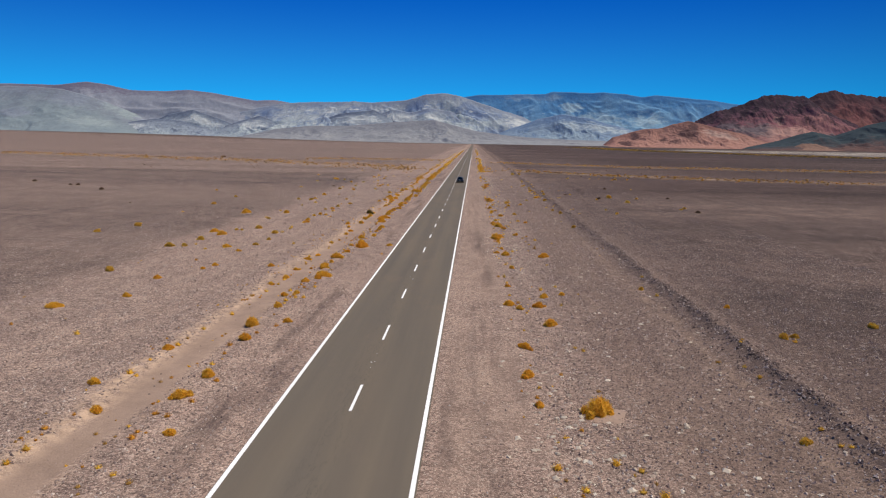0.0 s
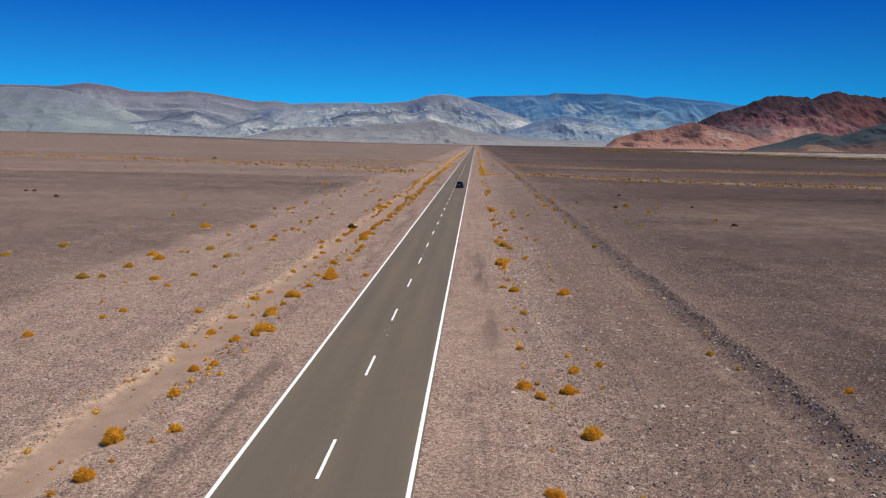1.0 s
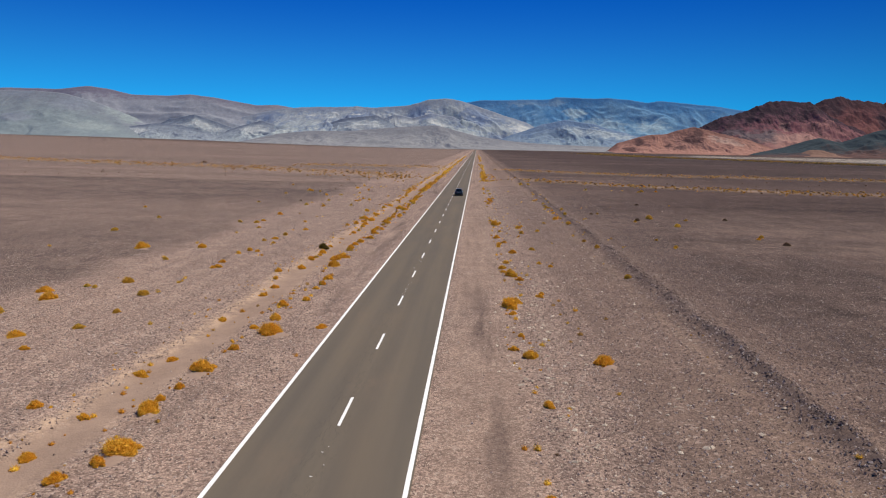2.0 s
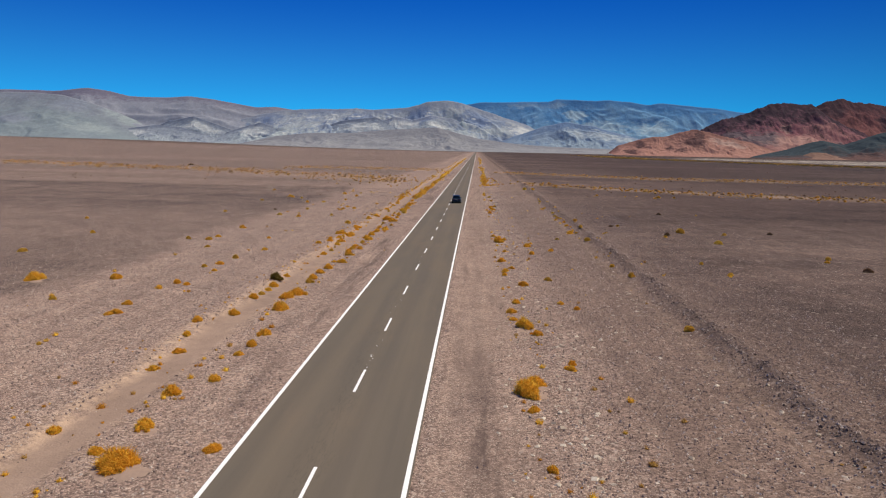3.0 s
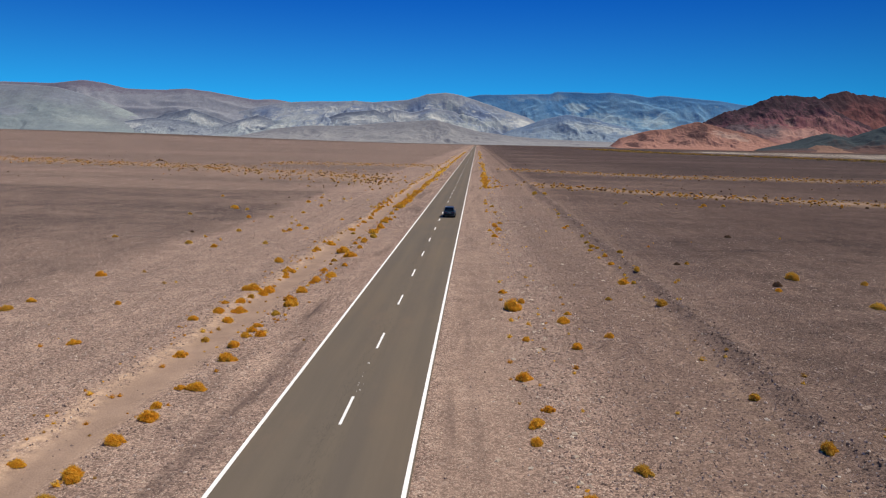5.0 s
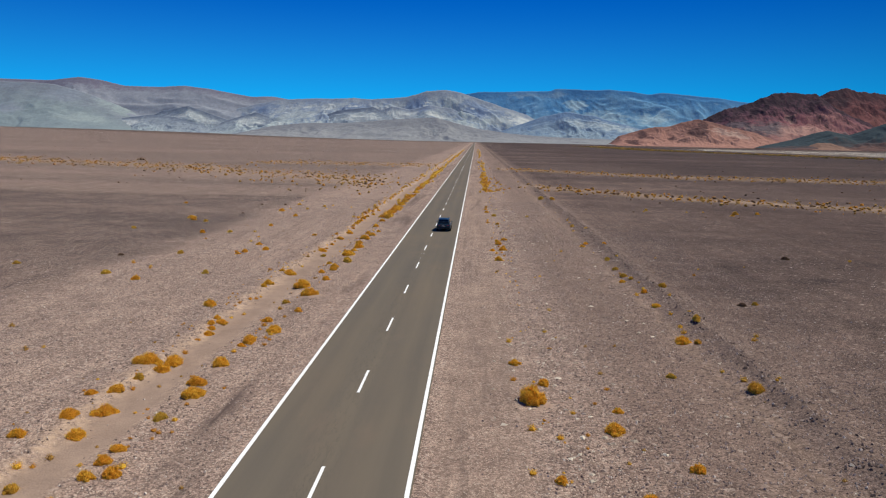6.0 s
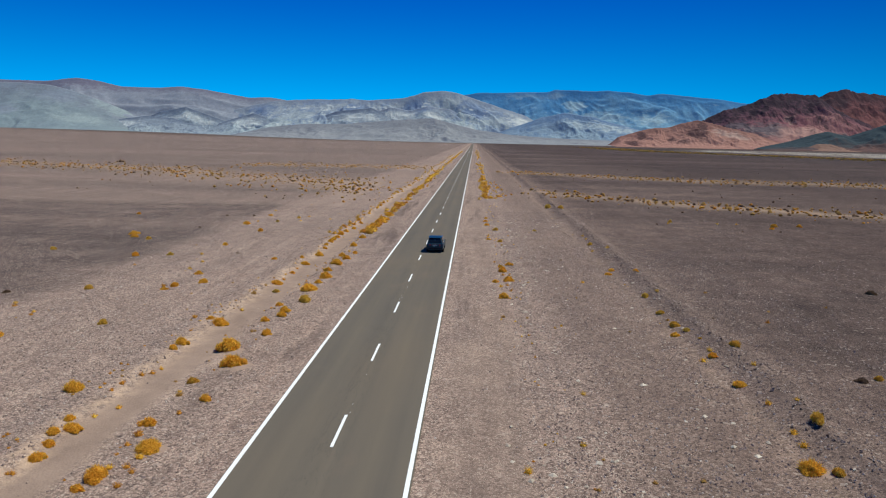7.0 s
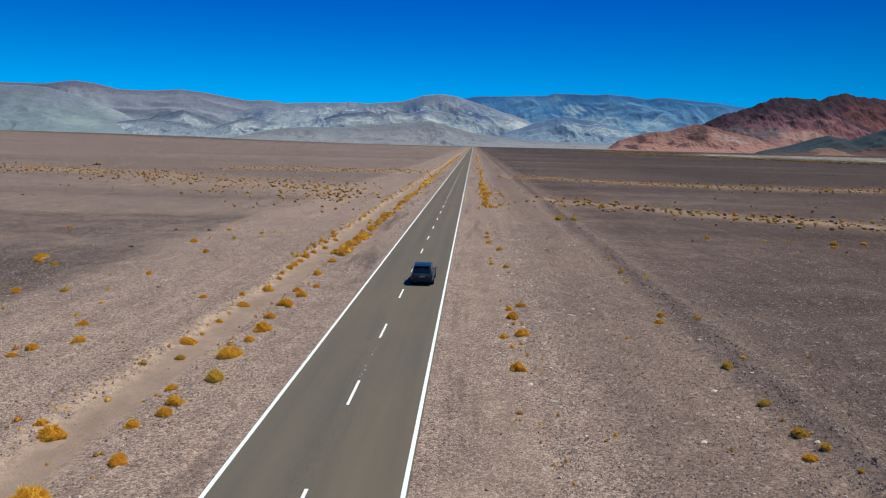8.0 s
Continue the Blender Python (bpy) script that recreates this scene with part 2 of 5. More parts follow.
def stone_material(name, dark, mid, pale):
    m, nt, b = material(name, 0.9, 0, 0.2)
    geo = nt.nodes.new("ShaderNodeNewGeometry")
    r = geo.outputs["Random Per Island"]
    col = mixed(nt, ranged(nt, r, 0.15, 0.7), dark, mid)
    col = mixed(nt, ranged(nt, r, 0.76, 0.92), col, pale)
    nt.links.new(col, b.inputs["Base Color"])
    return m


def rock_material(name, low, high, pale, dusk, size, level, cover=(0.62, 0.74), ragged=1.0, rim=None, relief=0.35, vein=60.0, speck=0.0, rimmed=(0.88, 0.98)):
    """Mountain rock: one colour on the lower slopes, one towards the crest, pale mineral patches, dusky patches for
    shaded folds and dark rock.
    """
    m, nt, b = material(name, 0.95, 0, 0.05)
    v = place(nt)

    def layer(key):
        at = node(nt, "ShaderNodeAttribute")
        at.attribute_name = key
        return at.outputs["Fac"]

    coarse = grain(nt, v, 1.0 / size, 5, 0.6)
    medium = grain(nt, v, 5.0 / size, 5, 0.65)
    veins = grain(nt, place(nt, (1.0 / vein, 1.0 / vein, 3.0 / vein)), 1.0, 5, 0.7)
    wild = maths(nt, "ADD", maths(nt, "SUBTRACT", coarse, 0.5), maths(nt, "MULTIPLY", maths(nt, "SUBTRACT", medium, 0.5), 0.5))
    up = maths(nt, "MULTIPLY_ADD", wild, ragged, layer("slope"))
    col = mixed(nt, ranged(nt, up, level - 0.22, level + 0.22), low, high)
    veined = maths(nt, "MULTIPLY", maths(nt, "SUBTRACT", veins, 0.5), 2.2)
    # dusky patches: bluish shade painted on the folds, dark rock on the red hills
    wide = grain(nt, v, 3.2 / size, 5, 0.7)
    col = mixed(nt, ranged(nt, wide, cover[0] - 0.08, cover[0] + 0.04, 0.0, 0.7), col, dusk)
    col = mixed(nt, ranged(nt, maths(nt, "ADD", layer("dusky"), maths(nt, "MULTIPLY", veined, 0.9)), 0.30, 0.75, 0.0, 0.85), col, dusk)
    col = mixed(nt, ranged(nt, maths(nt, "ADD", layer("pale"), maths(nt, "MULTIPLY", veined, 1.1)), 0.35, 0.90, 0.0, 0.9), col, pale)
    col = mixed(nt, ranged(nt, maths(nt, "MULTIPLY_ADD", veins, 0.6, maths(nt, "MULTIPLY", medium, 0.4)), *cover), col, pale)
    if rim:
        col = mixed(nt, ranged(nt, maths(nt, "MULTIPLY_ADD", veined, 0.10, layer("slope")), *rimmed, 0.0, 0.8), col, rim)
    tone = grain(nt, v, 0.050, 7, 0.85)
    col = mixed(nt, 1.0, col, mixed(nt, ranged(nt, tone, 0.34, 0.66), (0.82, 0.82, 0.84), (1.17, 1.17, 1.15)), "MULTIPLY")
    if speck:
        rocks = maths(nt, "MULTIPLY_ADD", layer("slope"), 0.46, grain(nt, place(nt, (0.030, 0.018, 0.018)), 1.0, 5, 0.75))
        col = mixed(nt, ranged(nt, rocks, 0.78, 0.92, 0.0, speck), col, (0.030, 0.024, 0.030))
    nt.links.new(col, b.inputs["Base Color"])
    bump(nt, b, grain(nt, v, 0.012, 5, 0.6), relief, 22.0)
    return m


GROUND, ROAD, PAINT = ground_material(), road_material(), paint_material()
STONE = stone_material("loose_stones", (0.170, 0.124, 0.108), (0.325, 0.244, 0.206), (0.56, 0.47, 0.40))
RUBBLE = stone_material("dark_rubble", (0.072, 0.052, 0.046), (0.23, 0.17, 0.148), (0.48, 0.39, 0.34))
PALE = stone_material("pale_stones", (0.40, 0.325, 0.25), (0.56, 0.475, 0.375), (0.68, 0.59, 0.47))
LEAF = {
    "golden": leaf_material("golden_foliage", (0.62, 0.265, 0.016), (1.0, 0.72, 0.10)),
    "olive": leaf_material("olive_foliage", (0.42, 0.24, 0.026), (0.92, 0.66, 0.12)),
    # the golden foliage in a darker orange, made for grass far off
    "tussock": leaf_material("darker_golden_grass", (0.36, 0.155, 0.020), (0.80, 0.41, 0.055)),
    "straw": leaf_material("straw_grass", (0.30, 0.175, 0.042), (0.62, 0.40, 0.115)),
    "dark": leaf_material("dark_foliage", (0.12, 0.085, 0.058), (0.30, 0.20, 0.12)),
    "green": leaf_material("green_foliage", (0.085, 0.068, 0.014), (0.26, 0.20, 0.045)),
}
DRIFT = plain("drifted_sand", (0.335, 0.240, 0.184), 0.95, 0, 0.1, 0.22, 5)
# the heart's dark brown is painted shade between and under the blades
HEART = plain("shaded_woody_heart", (0.20, 0.105, 0.026), 0.95, 0, 0.1, 0.4, 30)


# ---- mesh helpers ----
def from_arrays(name, verts, faces, mat_):
    """A mesh from vertex rows and rows of equal faces."""
    me = bpy.data.meshes.new(name)
    verts, faces = np.asarray(verts, np.float32), np.asarray(faces, np.int32)
    n, k = faces.shape
    me.vertices.add(len(verts))
    me.vertices.foreach_set("co", verts.ravel())
    me.loops.add(n * k)
    me.loops.foreach_set("vertex_index", faces.ravel())
    me.polygons.add(n)
    me.polygons.foreach_set("loop_start", np.arange(0, n * k, k, dtype=np.int32))
    me.polygons.foreach_set("use_smooth", np.zeros(n, bool))
    me.update(calc_edges=True)
    me.materials.append(mat_)
    return me


def grid_faces(rows, cols):
    i = np.arange(rows * cols).reshape(rows, cols)
    return np.stack([i[:-1, :-1], i[:-1, 1:], i[1:, 1:], i[1:, :-1]], -1).reshape(-1, 4)


def part(name, bm, mat_, parent, label=""):
    me = bpy.data.meshes.new(name)
    bmesh.ops.recalc_face_normals(bm, faces=bm.faces)
    bm.to_mesh(me)
    bm.free()
    me.materials.append(mat_)
    ob = new(name, me)
    ob.parent = parent
    return tagged(ob, label)


def slab(x0, x1, y0, y1, z0, z1, bevel=0.0):
    bm = bmesh.new()
    v = [bm.verts.new((x, y, z)) for z in (z0, z1) for y in (y0, y1) for x in (x0, x1)]
    for f in ((0, 2, 3, 1), (4, 5, 7, 6), (0, 1, 5, 4), (2, 6, 7, 3), (0, 4, 6, 2), (1, 3, 7, 5)):
        bm.faces.new([v[i] for i in f])
    if bevel:
        bmesh.ops.bevel(bm, geom=bm.edges[:], offset=bevel, segments=2, affect="EDGES", profile=0.6)
    return bm


# ---- ground ----
PROFILE_X = [-60, -14, -12.2, -11.4, -10.8, -9.3, -8.6, -4.2, -3.45, 3.45, 4.2, 7, 17.2, 18.7, 20.5, 22.4, 60]
PROFILE_Z = [0, 0, 0.04, 0.03, -0.17, -0.19, -0.09, -0.08, -0.03, -0.03, -0.06, -0.08, -0.05, -0.08, 0.26, -0.03, 0]


def rise(y):
    """The long swell of the plain along the road."""
    return 0.0 * np.asarray(y, float)


def height(x, y):
    x, y = np.asarray(x, float), np.asarray(y, float)
    side = step(3.5, 5.0, np.abs(x))
    wob = (fbm(y * 0.07, y * 0 + 3.0, 3, 5) - 0.5) * 1.2 * side
    z = np.interp(x + wob, PROFILE_X, PROFILE_Z)
    z = z + side * ((fbm(x * 0.35, y * 0.35, 3, 11) - 0.5) * 0.16 + (fbm(x * 1.3, y * 1.3, 2, 17) - 0.5) * 0.07)
    ridge_ = np.exp(-(((x + wob - 20.7) / 1.1) ** 2))
    z = z + ridge_ * (ridged(x * 0.8, y * 0.5, 3, 23) - 0.4) * 0.5
    uplift = 30 * step(200, 2600, -x) * step(400, 3000, y)
    return z + uplift + rise(y)


def spread(fine_lo, fine_hi, pitch, lo, hi, growth):
    """Lines close together in the middle and ever further apart outwards."""
    mid = list(np.arange(fine_lo, fine_hi + pitch / 2, pitch))
    a, s = mid[-1], pitch
    while a < hi:
        s *= growth
        a += s
        mid.append(min(a, hi))
    a, s = mid[0], pitch
    while a > lo:
        s *= growth
        a -= s
        mid.insert(0, max(a, lo))
    return np.array(mid)


def make_ground():
    gx = spread(-36, 40, 0.45, -6500, 6500, 1.10)
    gy = spread(5, 265, 0.6, -600, 4990, 1.045)
    xx, yy = np.meshgrid(gx, gy)
    x, y = xx.ravel(), yy.ravel()
    me = from_arrays("ground", np.stack([x, y, height(x, y)], -1), grid_faces(len(gy), len(gx)), GROUND)
    wob = (fbm(y * 0.07, y * 0 + 3.0, 3, 5) - 0.5) * 1.2
    w = x + wob
    n = fbm(x * 0.25, y * 0.08, 3, 31)
    jit = (fbm(x * 0.6, y * 0.3, 3, 33) - 0.5) * 1.2
    sand = step(-11.3, -10.8, w + jit * 0.7) * (1 - step(-9.4, -8.9, w + jit * 0.7))
    graded = (step(3.6, 4.4, x) * (1 - step(7.0, 9.0, x + jit)) * 0.35 + step(11.5, 13.5, x + jit) * (1 - step(16, 18.5, x + jit)) * 0.12) * step(0.25, 0.6, n)
    sand = np.maximum(sand, graded)
    rubble = np.exp(-(((w - 20.6) / 0.65) ** 2)) * (1 - 0.5 * step(40, 120, y))
    plain_r = 0.30 * step(7, 16, x + jit * 3) * (1 - 0.5 * step(140, 230, y)) + 0.70 * step(17, 30, x + jit * 2)
    # the left plain begins at a graded edge; it is darker in broad belts
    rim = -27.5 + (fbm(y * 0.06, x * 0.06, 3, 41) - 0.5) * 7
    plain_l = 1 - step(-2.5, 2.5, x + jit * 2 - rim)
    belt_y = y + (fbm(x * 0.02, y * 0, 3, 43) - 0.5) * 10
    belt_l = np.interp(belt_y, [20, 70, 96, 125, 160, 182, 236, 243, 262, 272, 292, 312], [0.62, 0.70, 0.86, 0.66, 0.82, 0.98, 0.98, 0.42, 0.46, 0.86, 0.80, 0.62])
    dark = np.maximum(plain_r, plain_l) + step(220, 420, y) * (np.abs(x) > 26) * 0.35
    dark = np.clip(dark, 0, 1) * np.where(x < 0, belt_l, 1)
    washes = step(0.46, 0.62, fbm(x * 0.0025, y * 0.022, 5, 47)) * step(280, 420, y)
    edge = np.interp(y, [780, 1050, 1250, 1550, 2000], [560, 530, 520, 400, 600])
    salt = step(0, 60, x - edge) * step(960, 1120, y) * (1 - step(1750, 2100, y))
    soil = np.zeros_like(x)
    for (ax, ay), (bx, by), half in BANDS:
        t = np.clip((x - ax) / (bx - ax), -0.02, 1.02)
        inside = (t > -0.01) & (t < 1.01)
        soil = np.maximum(soil, inside * np.exp(-(((y - ay - (by - ay) * t) / half) ** 2)) * 0.75)
    bank = 0.9 * np.exp(-(((w + jit + 11.45) / 0.5) ** 2)) + 0.3 * np.exp(-(((w + jit + 8.9) / 0.4) ** 2)) + 0.2 * np.exp(-(((w - 18.6) / 0.7) ** 2))
    shoulder = step(3.6, 4.3, np.abs(x)) * (1 - step(6.6, 8.2, np.abs(x))) * np.where(x < 0, 1.0, 0.7)
    skid = np.zeros_like(x)
    for mx, lo, hi, deep in ((-5.4, 36, 52, 1.0), (-5.3, 19, 31, 0.55), (-5.2, 78, 87, 0.6), (-5.5, 104, 116, 0.8), (-5.6, 124, 134, 0.6), (-4.9, 126, 135, 0.45), (5.5, 20, 42, 0.38), (5.6, 70, 80, 0.28)):
        skid = np.maximum(skid, deep * np.exp(-(((x - mx + 0.3 * np.sin(y * 0.21)) / 0.42) ** 2)) * step(lo - 2, lo + 2, y) * (1 - step(hi - 3, hi + 3, y)))
    for tx in (5.1, 6.6):
        shoulder = shoulder * (1 - 0.8 * np.exp(-(((x - tx - 0.5 * step(150, 185, y)) / 0.22) ** 2)) * step(120, 135, y) * (1 - step(185, 200, y)))
    shoulder = np.maximum(shoulder, np.where(skid > 0.15, 1 + skid, 0))
    one = np.ones_like(x)
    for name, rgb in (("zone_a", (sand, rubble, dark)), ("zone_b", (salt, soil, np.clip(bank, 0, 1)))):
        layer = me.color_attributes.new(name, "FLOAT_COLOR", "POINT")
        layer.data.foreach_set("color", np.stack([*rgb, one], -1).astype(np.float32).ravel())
    layer = me.attributes.new("darkening", "FLOAT", "POINT")
    # darker towards the right and the far edge, less so along the far verge
    darkening = 0.13 * washes + 0.10 * step(3.5, 6, x) + 0.14 * step(8, 16, x) * (1 - 0.2 * step(120, 210, y) * (1 - step(45, 70, x))) + 0.30 * step(10.5, 14, x) * (1 - 0.2 * step(110, 200, y) * (1 - step(45, 70, x))) - 0.06 * step(26, 40, x) + 0.16 * step(19, 27, x) * step(130, 175, y) + 0.38 * step(60, 150, x) + 0.34 * step(28, 55, x) * step(150, 180, y) * (1 - step(232, 258, y)) * step(60, 130, y) + 0.28 * step(150, 300, y) * step(30, 150, x) + 0.75 * step(2500, 3200, y)
    layer.data.foreach_set("value", np.clip(darkening, 0, 1).astype(np.float32))
    layer = me.attributes.new("shoulder", "FLOAT", "POINT")
    layer.data.foreach_set("value", shoulder.astype(np.float32))
    me.polygons.foreach_set("use_smooth", np.ones(len(me.polygons), bool))
    return tagged(new("ground", me), "mauve-brown gravel desert plain with a sandy ditch", "ground", "", "structure")


# strips of dry grass that cross the plain: two ends and a half width
BANDS = [
    ((-300, 425), (-100, 352), 16),
    ((-110, 356), (-20, 300), 20),
    ((-95, 415), (-14, 425), 16),
    ((-48, 322), (-19, 275), 16),
    ((17, 395), (78, 357), 12),
    ((78, 357), (240, 346), 13),
    ((19, 288), (46, 264), 8),
    ((46, 264), (76, 244), 8),
    ((76, 244), (140, 231), 8),
]
make_ground()

# ---- road ----
ROAD_Y0, ROAD_Y1 = -300.0, 3300.0


def ribbon(x0, x1, y0, y1, z0, z1, pitch):
    """A long strip with thickness that follows the swell of the plain."""
    ys = spread(max(y0, 0), min(y1, 300), pitch, y0, y1, 1.15) if y1 - y0 > 400 else np.array([y0, y1])
    up = rise(ys)
    rows = np.stack([np.stack([np.full_like(ys, x), ys, up + z], -1) for x, z in ((x0, z0), (x0, z1), (x1, z1), (x1, z0))], 1)
    k = len(ys)
    i = np.arange(k * 4).reshape(k, 4)
    faces = [np.stack([i[:-1, a], i[:-1, b], i[1:, b], i[1:, a]], -1) for a, b in ((0, 1), (1, 2), (2, 3))]
    return rows.reshape(-1, 3), np.concatenate(faces)[:, ::-1]


road = tagged(new("road", from_arrays("road", *ribbon(-3.41, 3.45, ROAD_Y0, ROAD_Y1, -0.25, 0.0, 4.0), ROAD)),
              "grey-brown two-lane asphalt road, straight, worn", "road", "", "structure")
for x in (-3.3, 3.3):
    line = new("edge_line", from_arrays("edge_line", *ribbon(x - 0.085, x + 0.085, ROAD_Y0, ROAD_Y1, -0.02, 0.006, 4.0), PAINT))
    line.parent = road
    tagged(line, "solid white painted edge line")
dash_mesh = from_arrays("centre_dash", *ribbon(-0.065, 0.065, -3.2, 0.0, -0.02, 0.006, 4.0), PAINT)
for k in range(-4, 120):
    dash = new("centre_dash", dash_mesh)
    dash.parent = road
    dash.matrix_basis = pose(0, 41.55 + 10.71 * k, float(rise(41.55 + 10.71 * k)))
# crumbs of spilled paint along the centre line
spot_mesh = from_arrays("paint_spot", [(0.05, 0, 0.005), (0.02, 0.12, 0.005), (-0.05, 0.07, 0.005), (-0.04, -0.09, 0.005), (0.03, -0.08, 0.005), (0, 0, 0.008)],
                        [(0, 1, 5), (1, 2, 5), (2, 3, 5), (3, 4, 5), (4, 0, 5)], PAINT)
dice = random.Random(3)
for k in range(46):
    spot = new("paint_spot", spot_mesh)
    spot.parent = road
    s = dice.uniform(0.2, 0.5)
    spot.matrix_basis = pose(dice.gauss(0, 0.10), dice.choice((31, 52, 84, 95, 116, 148, 170)) + dice.uniform(-1, 6), 0, 0, 0, dice.uniform(0, 90)) @ Matrix.Diagonal((s, s * 1.4, 1, 1))

# ---- mountains ----
# distance haze is mixed into the base colours of the bluish ranges
HILL = {
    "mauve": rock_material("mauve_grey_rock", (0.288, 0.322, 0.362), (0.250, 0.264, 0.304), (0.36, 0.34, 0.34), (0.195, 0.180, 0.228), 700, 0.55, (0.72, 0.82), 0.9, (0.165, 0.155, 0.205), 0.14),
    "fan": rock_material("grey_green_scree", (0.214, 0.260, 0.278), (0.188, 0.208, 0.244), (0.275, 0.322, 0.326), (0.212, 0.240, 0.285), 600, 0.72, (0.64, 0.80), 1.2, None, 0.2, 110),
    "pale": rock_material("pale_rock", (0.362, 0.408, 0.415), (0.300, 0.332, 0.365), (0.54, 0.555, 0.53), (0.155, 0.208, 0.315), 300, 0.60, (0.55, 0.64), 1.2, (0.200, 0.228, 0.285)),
    "blue": rock_material("hazy_blue_far_rock", (0.205, 0.350, 0.465), (0.085, 0.220, 0.400), (0.34, 0.455, 0.51), (0.13, 0.27, 0.43), 420, 0.68, (0.60, 0.72), 1.2, (0.058, 0.170, 0.350), 0.3),
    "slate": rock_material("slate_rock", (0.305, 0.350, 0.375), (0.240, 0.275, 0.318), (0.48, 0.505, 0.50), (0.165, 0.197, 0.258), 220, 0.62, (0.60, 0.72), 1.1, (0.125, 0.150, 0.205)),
    "haze": rock_material("hazy_blue_grey_rock", (0.235, 0.302, 0.362), (0.155, 0.220, 0.318), (0.37, 0.425, 0.45), (0.125, 0.192, 0.305), 240, 0.66, (0.60, 0.70), 1.2, None, 0.35, 45),
    "brown": rock_material("brown_grey_rock", (0.255, 0.262, 0.274), (0.205, 0.211, 0.230), (0.30, 0.295, 0.31), (0.165, 0.168, 0.198), 300, 0.72, (0.64, 0.78), 1.0),
    "red": rock_material("dark_red_rock", (0.335, 0.188, 0.158), (0.200, 0.087, 0.098), (0.375, 0.222, 0.185), (0.120, 0.105, 0.112), 240, 0.50, (0.70, 0.78), 0.9, (0.072, 0.043, 0.060), 0.5, 60, 0.8, (0.60, 0.86)),
    "maroon": rock_material("maroon_scree", (0.205, 0.092, 0.082), (0.138, 0.058, 0.060), (0.27, 0.13, 0.11), (0.080, 0.048, 0.054), 260, 0.55, (0.70, 0.78), 1.0, (0.075, 0.042, 0.048), 0.4, 60, 0.5, (0.80, 0.97)),
    "rust": rock_material("orange_sand_rock", (0.355, 0.192, 0.152), (0.290, 0.150, 0.120), (0.390, 0.270, 0.225), (0.085, 0.050, 0.051), 120, 0.75, (0.70, 0.78), 1.2, None, 0.5, 22, 0.2),
    "green": rock_material("green_grey_rock", (0.125, 0.075, 0.067), (0.048, 0.064, 0.073), (0.165, 0.105, 0.088), (0.044, 0.062, 0.071), 160, 0.38, (0.66, 0.76), 1.2),
    "sand": rock_material("tan_sand_rock", (0.25, 0.155, 0.118), (0.21, 0.13, 0.10), (0.28, 0.19, 0.15), (0.20, 0.125, 0.10), 90, 0.6),
}


def mountain(label, crest, y_crest, y_foot, kind, seed, gully=0.28, size=170.0, jag=0.03, rocky=0.0, cols=560, rows=72, pale=(), dusky=()):
    """A range from the heights of its crest: slopes with spurs and gullies down to the plain on both sides."""
    cx, cz = np.array(crest, float).T
    x = np.linspace(cx[0], cx[-1], cols)
    # round the crest between its summits
    z = np.interp(x, cx, cz)
    span = max(2, cols // 140)
    z = np.convolve(np.pad(z, span, mode="edge"), np.ones(2 * span + 1) / (2 * span + 1), "valid")
    z = z + (fbm(x / 60.0, x * 0, 4, seed) - 0.5) * jag * 2 * z.max() * step(0, 0.25, z / z.max())
    s = np.concatenate([np.linspace(0, 1, rows) ** 0.9, 1 + np.linspace(0.02, 0.3, 8)])
    xx, ss = np.meshgrid(x, s)
    foot = y_foot + (fbm(x / 350.0, x * 0, 3, seed + 3) - 0.5) * (y_crest - y_foot) * 0.5
    yy = foot[None, :] + (y_crest - foot)[None, :] * ss
    warp = (fbm(xx / size * 0.6, ss * 2.0, 3, seed + 5) - 0.5) * 2.4
    r = ridged(xx / size + warp, ss * 1.6 + warp, 5, seed + 7) ** 1.2
    shape = np.where(ss <= 1, np.clip(ss, 0, 1) ** 1.25, 1 - (ss - 1) * 2.2)
    relief = gully * 6.2 * np.clip(ss, 0, 1) * np.clip(1.0 - ss, 0, 1) * (r - 0.75)
    # side gullies cut into the spurs
    fine = ridged(xx / size * 3.4 + warp * 1.5, ss * 5.5 + warp, 4, seed + 9)
    relief = relief + gully * 1.5 * np.clip(ss, 0, 1) * np.clip(1.04 - ss, 0, 1) * (fine - 0.72)
    zz = z[None, :] * (shape + relief) - 4 * (1 - np.clip(ss * 8, 0, 1))
    zz = zz + rocky * (ridged(xx / 55.0, ss * 9.0, 4, seed + 11) - 0.62) * step(0.5, 0.9, ss)
    me = from_arrays("mountain", np.stack([xx, yy, zz], -1).reshape(-1, 3), grid_faces(len(s), cols), HILL[kind])
    layer = me.attributes.new("slope", "FLOAT", "POINT")
    layer.data.foreach_set("value", ss.astype(np.float32).ravel())
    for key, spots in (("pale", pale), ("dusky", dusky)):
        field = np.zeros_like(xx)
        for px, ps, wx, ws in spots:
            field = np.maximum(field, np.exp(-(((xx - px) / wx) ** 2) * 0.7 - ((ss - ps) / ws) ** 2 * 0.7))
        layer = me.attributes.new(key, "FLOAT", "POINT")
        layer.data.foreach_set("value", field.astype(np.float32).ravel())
    me.polygons.foreach_set("use_smooth", np.ones(len(me.polygons), bool))
    return tagged(new("mountain", me), label, "mountain", "", "structure")


